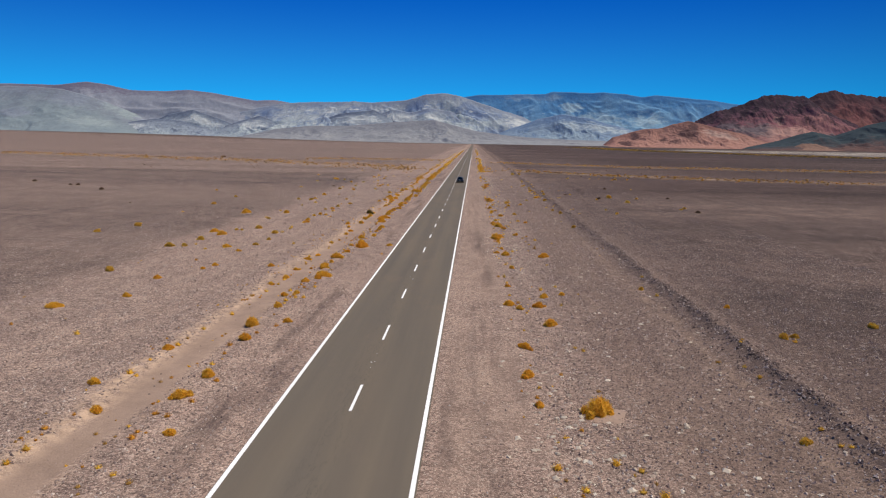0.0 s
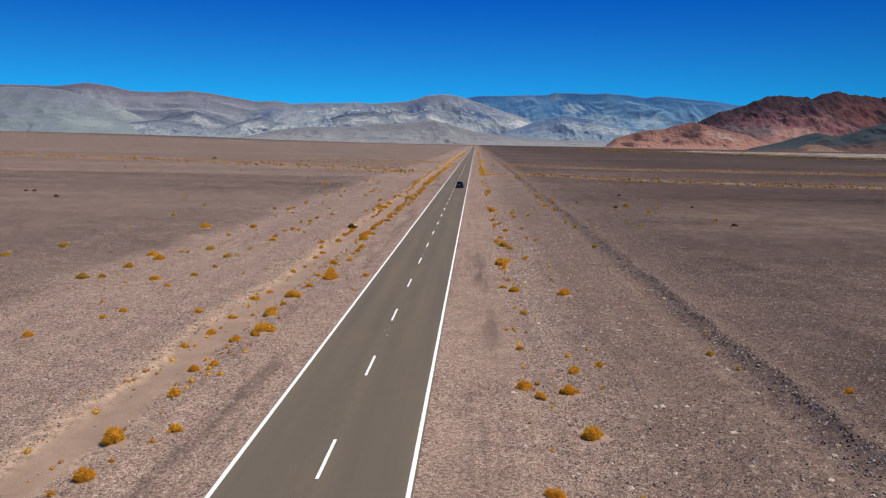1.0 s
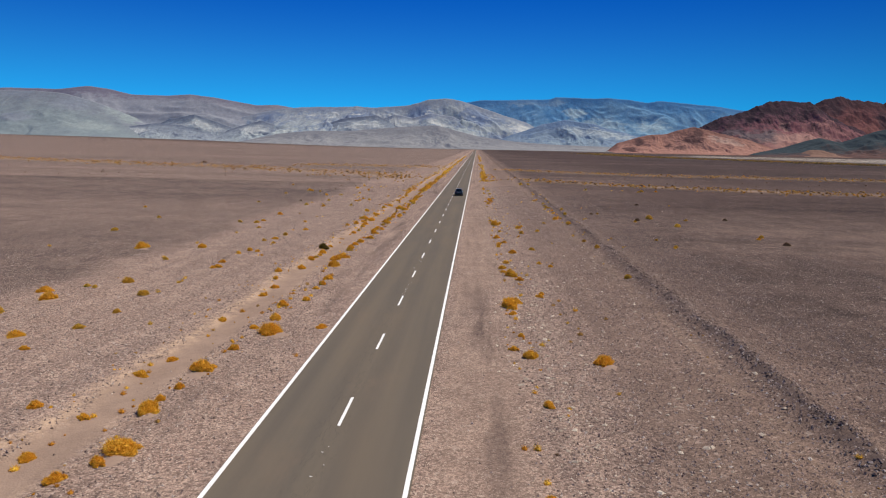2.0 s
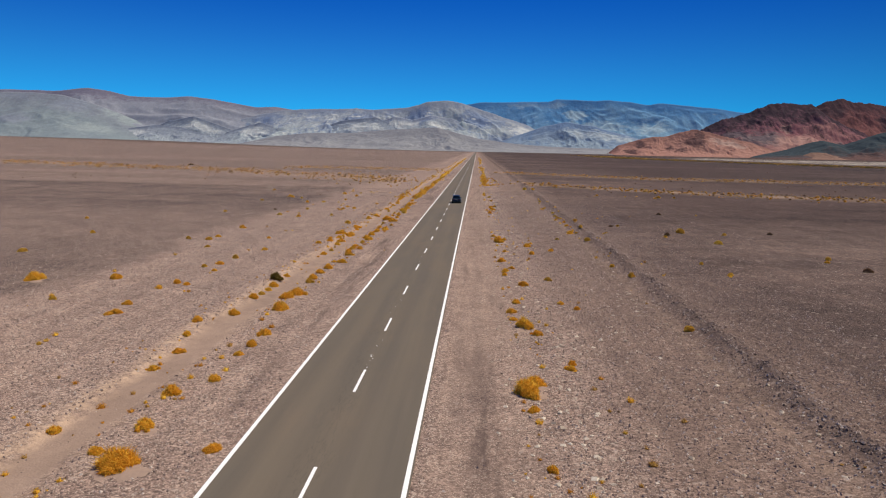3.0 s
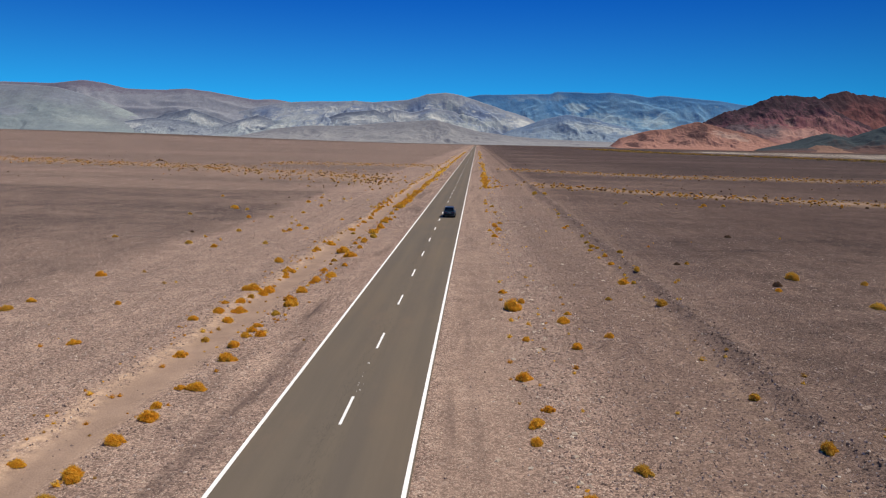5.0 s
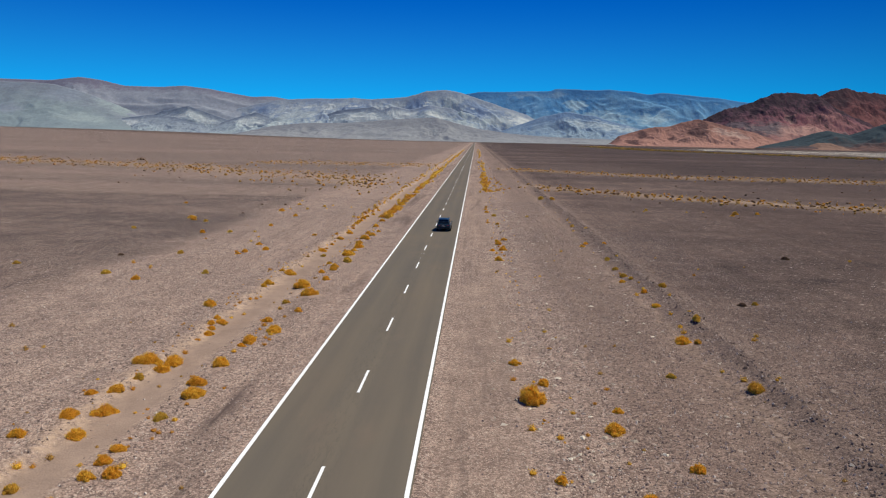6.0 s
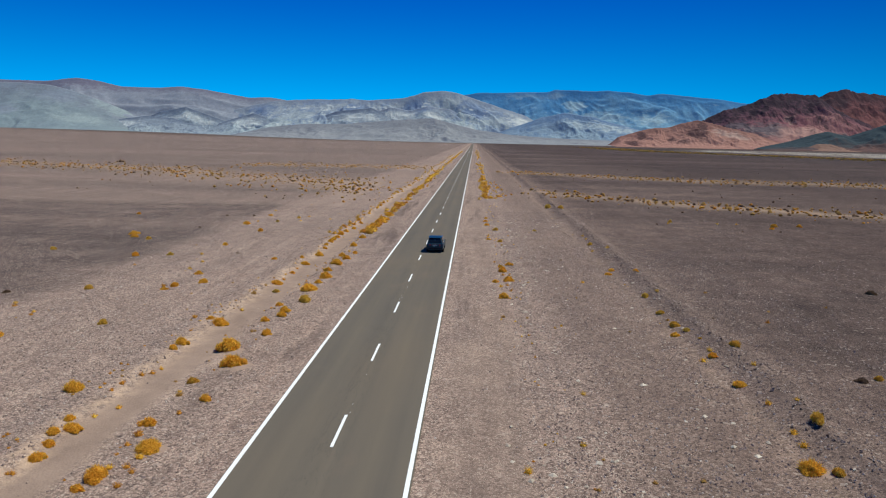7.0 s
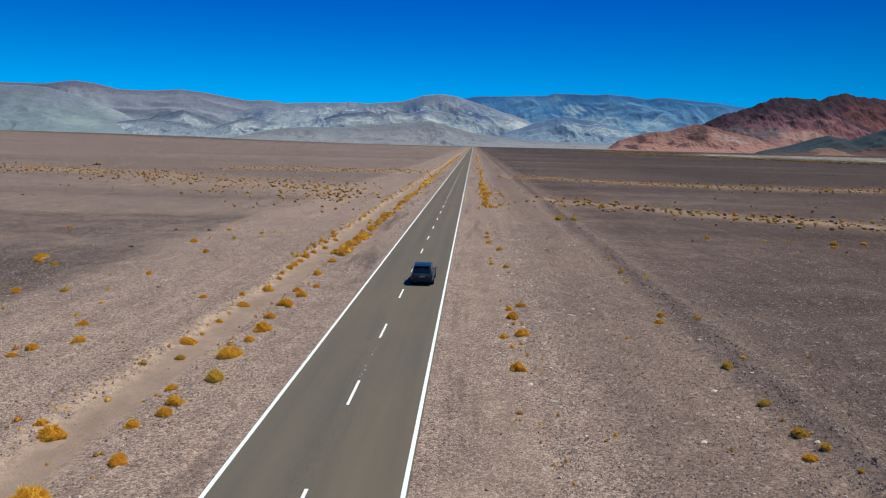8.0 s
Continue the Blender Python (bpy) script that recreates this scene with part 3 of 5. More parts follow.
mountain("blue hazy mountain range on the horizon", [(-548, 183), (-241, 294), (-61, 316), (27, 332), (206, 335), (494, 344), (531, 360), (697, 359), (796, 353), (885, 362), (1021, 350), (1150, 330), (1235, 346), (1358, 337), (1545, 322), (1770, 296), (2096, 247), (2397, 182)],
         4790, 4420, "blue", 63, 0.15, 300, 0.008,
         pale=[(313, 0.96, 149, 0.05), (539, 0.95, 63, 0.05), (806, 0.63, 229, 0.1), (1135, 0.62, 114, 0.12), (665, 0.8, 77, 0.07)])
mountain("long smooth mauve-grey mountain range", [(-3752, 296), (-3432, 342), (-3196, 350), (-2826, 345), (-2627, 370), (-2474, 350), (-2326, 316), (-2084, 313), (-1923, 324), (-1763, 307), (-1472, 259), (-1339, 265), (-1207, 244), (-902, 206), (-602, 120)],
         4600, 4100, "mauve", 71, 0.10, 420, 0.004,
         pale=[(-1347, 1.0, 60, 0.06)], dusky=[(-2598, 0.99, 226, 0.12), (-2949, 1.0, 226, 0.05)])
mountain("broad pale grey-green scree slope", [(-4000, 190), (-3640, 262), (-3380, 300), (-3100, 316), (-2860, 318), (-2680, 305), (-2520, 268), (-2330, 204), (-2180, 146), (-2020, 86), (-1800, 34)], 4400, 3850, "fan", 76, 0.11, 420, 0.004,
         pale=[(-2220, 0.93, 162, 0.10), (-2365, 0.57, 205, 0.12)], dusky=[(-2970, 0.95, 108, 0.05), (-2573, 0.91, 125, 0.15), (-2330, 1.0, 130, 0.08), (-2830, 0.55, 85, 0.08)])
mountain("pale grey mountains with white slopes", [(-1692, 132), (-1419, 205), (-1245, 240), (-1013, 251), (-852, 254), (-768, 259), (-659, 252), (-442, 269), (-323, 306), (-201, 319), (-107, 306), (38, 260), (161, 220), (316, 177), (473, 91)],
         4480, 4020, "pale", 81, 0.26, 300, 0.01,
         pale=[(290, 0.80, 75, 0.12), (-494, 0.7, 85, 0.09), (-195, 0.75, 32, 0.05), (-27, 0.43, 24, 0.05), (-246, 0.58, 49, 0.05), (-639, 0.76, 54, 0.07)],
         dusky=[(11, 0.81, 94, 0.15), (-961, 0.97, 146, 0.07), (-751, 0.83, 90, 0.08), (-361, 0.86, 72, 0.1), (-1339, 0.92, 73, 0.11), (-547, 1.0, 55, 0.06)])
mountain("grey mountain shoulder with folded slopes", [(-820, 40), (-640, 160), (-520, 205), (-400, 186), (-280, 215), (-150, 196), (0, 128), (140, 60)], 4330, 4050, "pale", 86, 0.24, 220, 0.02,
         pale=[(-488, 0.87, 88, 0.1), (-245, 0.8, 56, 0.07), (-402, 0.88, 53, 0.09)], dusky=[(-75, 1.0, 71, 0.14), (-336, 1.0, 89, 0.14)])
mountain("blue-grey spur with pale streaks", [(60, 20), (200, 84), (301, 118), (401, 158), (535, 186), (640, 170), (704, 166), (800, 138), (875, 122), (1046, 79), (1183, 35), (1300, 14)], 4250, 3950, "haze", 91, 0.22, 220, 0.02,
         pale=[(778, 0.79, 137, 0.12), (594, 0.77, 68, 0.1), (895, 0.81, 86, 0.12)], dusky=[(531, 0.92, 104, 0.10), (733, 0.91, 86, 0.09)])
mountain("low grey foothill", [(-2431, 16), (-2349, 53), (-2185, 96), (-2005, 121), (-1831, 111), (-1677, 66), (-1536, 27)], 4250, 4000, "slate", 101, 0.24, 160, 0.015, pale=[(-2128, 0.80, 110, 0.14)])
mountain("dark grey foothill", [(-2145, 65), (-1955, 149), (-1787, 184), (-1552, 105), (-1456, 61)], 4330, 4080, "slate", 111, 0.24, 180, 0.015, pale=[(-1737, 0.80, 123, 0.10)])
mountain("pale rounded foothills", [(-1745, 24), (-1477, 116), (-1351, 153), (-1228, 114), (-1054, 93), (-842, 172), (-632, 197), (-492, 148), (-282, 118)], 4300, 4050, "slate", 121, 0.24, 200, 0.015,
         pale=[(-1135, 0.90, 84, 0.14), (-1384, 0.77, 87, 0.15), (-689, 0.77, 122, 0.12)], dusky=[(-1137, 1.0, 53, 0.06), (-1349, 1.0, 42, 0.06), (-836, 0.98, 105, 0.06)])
mountain("low brown-grey hills at the end of the road", [(-1444, 4), (-1154, 68), (-969, 87), (-717, 92), (-479, 116), (-230, 133), (-91, 98), (7, 75), (200, 50), (420, 36), (700, 30), (900, 24), (1060, 6)], 4000, 3650, "brown", 131, 0.28, 260, 0.006)
mountain("maroon mountain with a sharp summit", [(1700, 190), (1809, 229), (1936, 277), (2027, 310), (2081, 334), (2141, 348), (2169, 361), (2199, 351), (2252, 342), (2410, 328), (2647, 317), (2909, 275), (3177, 197)],
         4330, 3750, "maroon", 145, 0.19, 300, 0.014, 18, dusky=[(2110, 0.9, 60, 0.12), (2400, 0.7, 60, 0.1)])
mountain("dark red mountain with rocky crest", [(1080, 51), (1268, 141), (1372, 202), (1512, 237), (1636, 294), (1700, 301), (1837, 308), (1887, 294), (1962, 246), (2059, 198), (2171, 150), (2313, 106), (2440, 64)],
         4050, 3400, "red", 141, 0.22, 260, 0.018, 24, pale=[(1624, 0.43, 104, 0.1), (1641, 0.66, 25, 0.05)], dusky=[(1475, 0.5, 115, 0.14), (1883, 0.46, 48, 0.05), (1375, 0.66, 70, 0.08)])
mountain("orange-pink sandy hill with dark outcrops", [(610, 6), (651, 40), (765, 77), (877, 89), (929, 108), (990, 122), (1061, 110), (1150, 90), (1256, 67), (1367, 29)], 3250, 3060, "rust", 151, 0.24, 110, 0.02, 8,
         pale=[(1116, 0.73, 72, 0.16), (1161, 0.66, 51, 0.13)], dusky=[(972, 0.65, 46, 0.21), (864, 0.56, 18, 0.11), (903, 0.37, 23, 0.08), (744, 0.78, 23, 0.19), (690, 0.48, 30, 0.18), (1012, 0.87, 26, 0.11)])
mountain("dark green-grey hill at the foot of the red mountain", [(1186, 2), (1348, 39), (1439, 69), (1492, 82), (1583, 63), (1731, 115), (1895, 151), (2084, 115), (2231, 52)], 3100, 2860, "green", 161, 0.28, 180, 0.008)
mountain("small tan sand hill", [(1329, 5), (1383, 28), (1439, 27), (1519, 6)], 2950, 2860, "sand", 171, 0.25, 60, 0.02, 0, 120, 24)

# ---- car ----
CARPAINT = plain("dark_blue_car_paint", (0.012, 0.038, 0.062), 0.30, 0.2, 0.4, 0.08, 3)
GLASS = plain("dark_tinted_glass", (0.008, 0.012, 0.015), 0.08, 0.0, 0.6, 0.05, 3)
TRIM = plain("black_plastic", (0.018, 0.018, 0.019), 0.6, 0, 0.3)
TYRE = plain("tyre_rubber", (0.02, 0.02, 0.02), 0.85, 0, 0.2)
ALLOY = plain("alloy", (0.45, 0.46, 0.48), 0.35, 0.9, 0.5)
CHROME = plain("chrome", (0.7, 0.7, 0.72), 0.15, 1.0, 0.5)
REDLAMP = plain("red_lamp_lens", (0.62, 0.014, 0.03), 0.2, 0, 0.6)
CLEARLAMP = plain("clear_lamp_lens", (0.6, 0.62, 0.64), 0.15, 0, 0.6)
PLATE = plain("number_plate_white", (0.72, 0.72, 0.70), 0.5)
INK = plain("plate_ink", (0.03, 0.03, 0.035), 0.6)


def loft(sections):
    """A closed skin through mirrored half sections, each given from the underside to the top."""
    bm = bmesh.new()
    rings = []
    for y, half in sections:
        ring = [bm.verts.new((x, y, z)) for x, z in half] + [bm.verts.new((-x, y, z)) for x, z in reversed(half) if x > 1e-6]
        rings.append(ring)
    for a, b in zip(rings, rings[1:]):
        for k in range(len(a)):
            n = (k + 1) % len(a)
            bm.faces.new((a[k], a[n], b[n], b[k]))
    bm.faces.new(rings[0][::-1])
    bm.faces.new(rings[-1])
    return bm


def pane(corners, thick=0.012, lift=0.006, inset=0.06):
    """A thin sheet over four corners of a skin, drawn in from its rim."""
    c = [Vector(p) for p in corners]
    mid = sum(c, Vector()) / 4
    n = (c[1] - c[0]).cross(c[3] - c[0]).normalized()
    if n.dot(mid - Vector((0, 2.2, 0.9))) < 0:
        n = -n
    c = [p + (mid - p).normalized() * inset for p in c]
    bm = bmesh.new()
    low = [bm.verts.new(p + n * (lift - thick)) for p in c]
    top = [bm.verts.new(p + n * lift) for p in c]
    bm.faces.new(low[::-1])
    bm.faces.new(top)
    for k in range(4):
        bm.faces.new((low[k], low[(k + 1) % 4], top[(k + 1) % 4], top[k]))
    bmesh.ops.bevel(bm, geom=[e for e in bm.edges if e.calc_length() < thick * 1.5], offset=0.03, segments=2, affect="EDGES")
    return bm


def lathe(profile, turns=28):
    """A ring round the x axis from rows of (x, radius)."""
    bm = bmesh.new()
    rings = [[bm.verts.new((x, r * math.cos(a), r * math.sin(a))) for a in (2 * math.pi * k / turns for k in range(turns))] for x, r in profile]
    for a, b in zip(rings, rings[1:]):
        for k in range(turns):
            bm.faces.new((a[k], a[(k + 1) % turns], b[(k + 1) % turns], b[k]))
    return bm, rings


def shade(ob, angle=40):
    for p in ob.data.polygons:
        p.use_smooth = True
    ob.data.set_sharp_from_angle(angle=radians(angle))
    return ob


def make_car(x, y):
    car = tagged(new("car"), "dark blue sport utility car on the asphalt lane", "car")
    car.matrix_basis = pose(x, y, 0.0)
    body_rows = []
    for yy, w, z0, z1 in ((0.0, 0.80, 0.46, 0.98), (0.05, 0.88, 0.36, 1.0), (0.22, 0.925, 0.30, 1.03), (0.6, 0.945, 0.27, 1.03), (1.2, 0.95, 0.26, 1.0), (2.2, 0.95, 0.26, 0.98),
                          (3.0, 0.95, 0.26, 0.99), (3.4, 0.945, 0.27, 0.98), (3.95, 0.925, 0.29, 0.92), (4.3, 0.87, 0.33, 0.83), (4.5, 0.78, 0.38, 0.74), (4.56, 0.70, 0.44, 0.68)):
        body_rows.append((yy, [(0, z0), (w * 0.84, z0), (w * 0.96, z0 + 0.10), (w, z0 + 0.30), (w * 0.995, z1 - 0.22), (w * 0.97, z1 - 0.08), (w * 0.90, z1), (w * 0.6, z1 + 0.012), (0, z1 + 0.02)]))
    body = shade(part("body", loft(body_rows), CARPAINT, car), 35)
    cabin = []
    for yy, wb, wt, zb, zt in ((0.10, 0.80, 0.78, 0.98, 1.03), (0.30, 0.83, 0.68, 0.98, 1.36), (0.46, 0.85, 0.66, 0.98, 1.56), (0.75, 0.86, 0.67, 0.98, 1.61), (1.65, 0.87, 0.68, 0.96, 1.64),
                               (2.30, 0.87, 0.67, 0.96, 1.58), (2.62, 0.87, 0.69, 0.96, 1.42), (3.28, 0.86, 0.80, 0.96, 1.0)):
        cabin.append((yy, [(0, zb), (wb, zb), (wb * 0.6 + wt * 0.4, zb + (zt - zb) * 0.5), (wt + 0.02, zt - 0.05 * (zt - zb)), (wt - 0.08, zt), (0, zt + 0.025)]))
    shade(part("roof_and_pillars", loft(cabin), CARPAINT, car), 30)

    def at(row, k, side=1):
        yy, half = cabin[row]
        return (half[k][0] * side, yy, half[k][1])

    part("rear_window", pane([(-0.70, 0.13, 1.09), (0.70, 0.13, 1.09), (0.60, 0.43, 1.53), (-0.60, 0.43, 1.53)], 0.03, 0.022, 0.02), GLASS, car)
    part("windscreen", pane([(-0.66, 2.34, 1.575), (0.66, 2.34, 1.575), (0.76, 3.2, 1.05), (-0.76, 3.2, 1.05)], 0.03, 0.02, 0.02), GLASS, car)
    for side in (-1, 1):
        for a, b in ((2, 3), (3, 4), (4, 5), (5, 6)):
            p = [at(a, 1, side), at(b, 1, side), at(b, 3, side), at(a, 3, side)]
            part("side_window", pane([Vector(p[0]) + Vector((0, 0, 0.07)), Vector(p[1]) + Vector((0, 0, 0.07)), p[2], p[3]], 0.03, 0.014, 0.035), GLASS, car)
        bm = slab(side * 0.70 - 0.02, side * 0.70 + 0.02, 0.6, 2.3, 1.61, 1.665, 0.012)
        part("roof_rail", bm, CHROME, car, "slim silver roof rail")
        lamp = pane([(side * 0.47, 0.005, 0.80), (side * 0.83, 0.03, 0.82), (side * 0.82, 0.06, 0.98), (side * 0.50, 0.02, 0.96)], 0.05, 0.02, 0.0)
        part("tail_lamp", lamp, REDLAMP, car, "red tail lamp")
        part("headlamp", pane([(side * 0.50, 4.50, 0.62), (side * 0.76, 4.36, 0.66), (side * 0.76, 4.34, 0.77), (side * 0.52, 4.50, 0.72)], 0.05, 0.02, 0.0), CLEARLAMP, car, "clear headlamp")
        mirror = part("wing_mirror", slab(side * 1.03 - 0.10, side * 1.03 + 0.10, 2.56, 2.70, 1.00, 1.16, 0.035), CARPAINT, car)
        part("mirror_glass", slab(side * 1.03 - 0.08, side * 1.03 + 0.08, 2.553, 2.558, 1.02, 1.14), CHROME, mirror)
        for yy in (1.0, 1.95):
            part("door_handle", slab(side * 0.955 - 0.014, side * 0.955 + 0.014, yy, yy + 0.2, 0.80, 0.83, 0.008), CARPAINT, car)
        part("exhaust", slab(side * 0.55 - 0.07, side * 0.55 + 0.07, 0.0, 0.12, 0.345, 0.385, 0.01), CHROME, car, "chrome exhaust tip")
    part("spoiler", slab(-0.60, 0.60, 0.33, 0.58, 1.575, 1.61, 0.014), CARPAINT, car)
    part("rear_bumper", slab(-0.80, 0.80, -0.05, 0.10, 0.40, 0.56, 0.03), TRIM, car, "black lower bumper")
    part("front_grille", slab(-0.42, 0.42, 4.50, 4.585, 0.46, 0.64, 0.02), TRIM, car)
    part("tailgate_trim", slab(-0.42, 0.42, -0.018, 0.02, 0.875, 0.90, 0.006), CHROME, car, "thin chrome strip")
    part("emblem", lathe([(-0.006, 0.045), (0.006, 0.045), (0.006, 0.0)], 16)[0], CHROME, car).matrix_basis = pose(0, -0.012, 0.955, 0, 0, 90)
    part("wiper", slab(-0.02, 0.42, 0.10, 0.115, 1.10, 1.12), TRIM, car)
    plate = part("number_plate", slab(-0.22, 0.22, -0.022, -0.005, 0.72, 0.82, 0.004), PLATE, car, "white plate with dark bars")
    for k in range(6):
        part("plate_bar", slab(-0.17 + k * 0.06, -0.13 + k * 0.06, -0.026, -0.021, 0.745, 0.795), INK, plate)
    for side in (-1, 1):
        for yy in (0.92, 3.66):
            bm, _ = lathe([(-0.10, 0.24), (-0.115, 0.29), (-0.10, 0.335), (-0.06, 0.35), (0.06, 0.35), (0.10, 0.335), (0.115, 0.29), (0.10, 0.24)])
            wheel = part("wheel", bm, TYRE, car, "black tyre on a silver rim")
            wheel.matrix_basis = pose(side * 0.85, yy, 0.35)
            shade(wheel)
            bm, rings = lathe([(0.07, 0.245), (0.09, 0.235), (0.075, 0.21), (0.05, 0.20)])
            bm.faces.new(rings[-1])
            rim = part("rim", bm, TRIM, wheel)
            rim.scale = (side, 1, 1)
            for k in range(5):
                spoke = part("spoke", slab(0.06, 0.085, -0.028, 0.028, 0.03, 0.225, 0.006), ALLOY, wheel)
                spoke.matrix_basis = Matrix.Diagonal((side, 1, 1, 1)) @ pose(0, 0, 0, 72 * k)
            arch, rings = lathe([(0.0, 0.40), (0.02, 0.405), (0.03, 0.385), (0.0, 0.37)], 24)
            part("wheel_arch", arch, TRIM, car, "black wheel arch trim").matrix_basis = pose(side * 0.935, yy, 0.37) @ Matrix.Diagonal((side, 1, 1, 1))
    return car


make_car(1.36, 193.0)


# ---- plants ----
def cushion(rs, radius, tall, rings=5, turns=11):
    """A lumpy low dome, the woody heart of a shrub."""
    bm = bmesh.new()
    grid = []
    for i in range(rings):
        a = math.pi / 2 * i / rings
        grid.append([bm.verts.new((radius * math.cos(a) * math.cos(b) * k, radius * math.cos(a) * math.sin(b) * k, tall * math.sin(a) * k - 0.03)) for b, k in ((2 * math.pi * j / turns, rs.uniform(0.72, 1.05)) for j in range(turns))])
    top = bm.verts.new((0, 0, tall * 0.9))
    for a, b in zip(grid, grid[1:]):
        for j in range(turns):
            bm.faces.new((a[j], a[(j + 1) % turns], b[(j + 1) % turns], b[j]))
    for j in range(turns):
        bm.faces.new((grid[-1][j], grid[-1][(j + 1) % turns], top))
    return bm


LABELS = {
    "golden": "golden-orange dry cushion shrub on gravel",
    "olive": "yellow-olive dry grass tussock on gravel",
    "dark": "dark withered low bush on the plain",
    "green": "dark olive-green round bush beside the ditch",
}


def lobe(rs, centre, radius, tall, sub, seed, count=0):
    """A lumpy half dome of dense twigs with short blades standing out of it; also how many faces are its heart."""
    bm = bmesh.new()
    bmesh.ops.create_icosphere(bm, subdivisions=sub, radius=1.0)
    v = np.array([q.co for q in bm.verts])
    f = np.array([[q.index for q in face.verts] for face in bm.faces])
    bm.free()

    def skin(d):
        return np.array([0.80 + 0.34 * noise.noise(Vector(q) * 2.2 + Vector((seed, 0, 0))) + 0.26 * noise.noise(Vector(q) * 6.5 + Vector((0, seed, 0))) for q in d])

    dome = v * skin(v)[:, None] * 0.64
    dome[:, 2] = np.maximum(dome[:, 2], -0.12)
    count = count or int(5200 * (radius / 0.4) ** 1.5)
    d = rs.normal(size=(count, 3))
    d[:, 2] = np.abs(d[:, 2]) * 1.1
    d /= np.linalg.norm(d, axis=1)[:, None]
    # fewer blades round the foot, where the dark heart stands in for shade
    d = d[(d[:, 2] > 0.14) | (rs.rand(count) < 0.35)]
    count = len(d)
    r = skin(d)[:, None]
    out = d + rs.normal(size=(count, 3)) * 0.38 + np.array([0, 0, 0.3])
    # every other leaf lies along the skin of the cushion
    flat = np.cross(d, rs.normal(size=(count, 3)))
    lying = (np.arange(count) % 5 < 2)[:, None]
    out = np.where(lying, flat / np.linalg.norm(flat, axis=1)[:, None] + 0.45 * d, out)
    out /= np.linalg.norm(out, axis=1)[:, None]
    root, tip = d * r * 0.60, d * r * 0.76 + out * (0.10 + 0.42 * rs.rand(count, 1) ** 1.8)
    side = np.where(lying, np.cross(out, d), np.cross(out, rs.normal(size=(count, 3))))
    side = side / np.linalg.norm(side, axis=1)[:, None] * (0.011 + 0.016 * rs.rand(count, 1)) * (1.5 if sub == 1 else 1.0) * np.where(lying, 1.4, 1.0)
    root = np.where(lying, d * r * 0.80, root)
    blade = np.stack([root - side, root + side, tip], 1).reshape(-1, 3)
    scale = np.array([radius, radius, tall])
    verts = np.concatenate([dome, blade]) * scale + np.array(centre)
    faces = np.concatenate([f, np.arange(count * 3).reshape(-1, 3) + len(v)])
    return verts, faces, len(f)


def make_shrub(kind, seed):
    """One shrub a metre wide: twiggy lobes round a woody heart, dark for the shade inside."""
    rs = np.random.RandomState(seed)
    shrub = tagged(new("shrub"), LABELS[kind], "shrub", "shrubs along the road", "")
    vs, fs, slots, n = [], [], [], 0
    for k in range(rs.randint(6, 10)):
        a, d = rs.rand() * 6.28, (0 if k == 0 else rs.uniform(0.20, 0.40))
        tall = 0.46 if k == 0 else 0.46 * rs.uniform(0.45, 0.9) * (1.15 - d)
        v, f, heart = lobe(rs, (math.cos(a) * d, math.sin(a) * d * 0.85, 0.0), 0.38 if k == 0 else rs.uniform(0.11, 0.23), tall, 3 if k == 0 else 2, seed + k * 3.7)
        vs.append(v)
        fs.append(f + n)
        slots.append(np.arange(len(f)) < heart)
        n += len(v)
    v = np.concatenate(vs)
    wide = (np.percentile(v[:, :2], 99, axis=0) - np.percentile(v[:, :2], 1, axis=0)).mean()
    v = v / np.array([wide, wide, np.percentile(v[:, 2], 99.5) / rs.uniform(0.46, 0.58)])
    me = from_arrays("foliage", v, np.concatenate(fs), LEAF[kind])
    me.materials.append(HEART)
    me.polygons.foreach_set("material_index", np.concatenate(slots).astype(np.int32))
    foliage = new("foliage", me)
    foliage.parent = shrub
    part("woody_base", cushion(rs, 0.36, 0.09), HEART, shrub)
    return shrub


VARIANTS = {"golden": 9, "olive": 5, "dark": 3, "green": 1}
PLANTED = {}
MOUNDS = []
turn = random.Random(12)


def plant(kind, rows):
    """Notes the poses of shrubs at their places and widths."""
    for x, y, width in rows:
        k = turn.randrange(VARIANTS[kind])
        width *= {"dark": 0.68, "green": 0.70}.get(kind, 0.85)
        m = pose(x, y, float(height(x, y)) - 0.02, 0, 0, turn.uniform(0, 360)) @ Matrix.Diagonal((width * turn.uniform(1.0, 1.16), width * turn.uniform(0.92, 1.06), width * turn.uniform(0.94, 1.18), 1))
        if width > 0.75 and kind in ("golden", "green"):
            MOUNDS.append((x, y, width))
        PLANTED.setdefault((kind, k), []).append(m)


def grow():
    """One shrub of each variant, then its copies."""
    for (kind, k), poses in PLANTED.items():
        first = make_shrub(kind, 200 + 20 * list(LABELS).index(kind) + k)
        for m in poses[1:]:
            copy_thing(first, m)
        first.matrix_basis = poses[0]


TUFTS = {kind: ([], [], []) for kind in LEAF}


def sprinkle(kind, rows):
    """Small tufts, gathered to be joined into one mesh of each colour."""
    vs, fs, n = TUFTS[kind]
    for x, y, width in rows:
        rs = np.random.RandomState(int(x * 10 + y * 100) % 99991)
        v, f, _ = lobe(rs, (0, 0, 0), 0.62 * width, 0.66 * width, 1, (x + y) % 50, 110)
        vs.append(v + np.array([x, y, float(height(x, y)) - 0.005]))
        fs.append(f + sum(n))
        n.append(len(v))


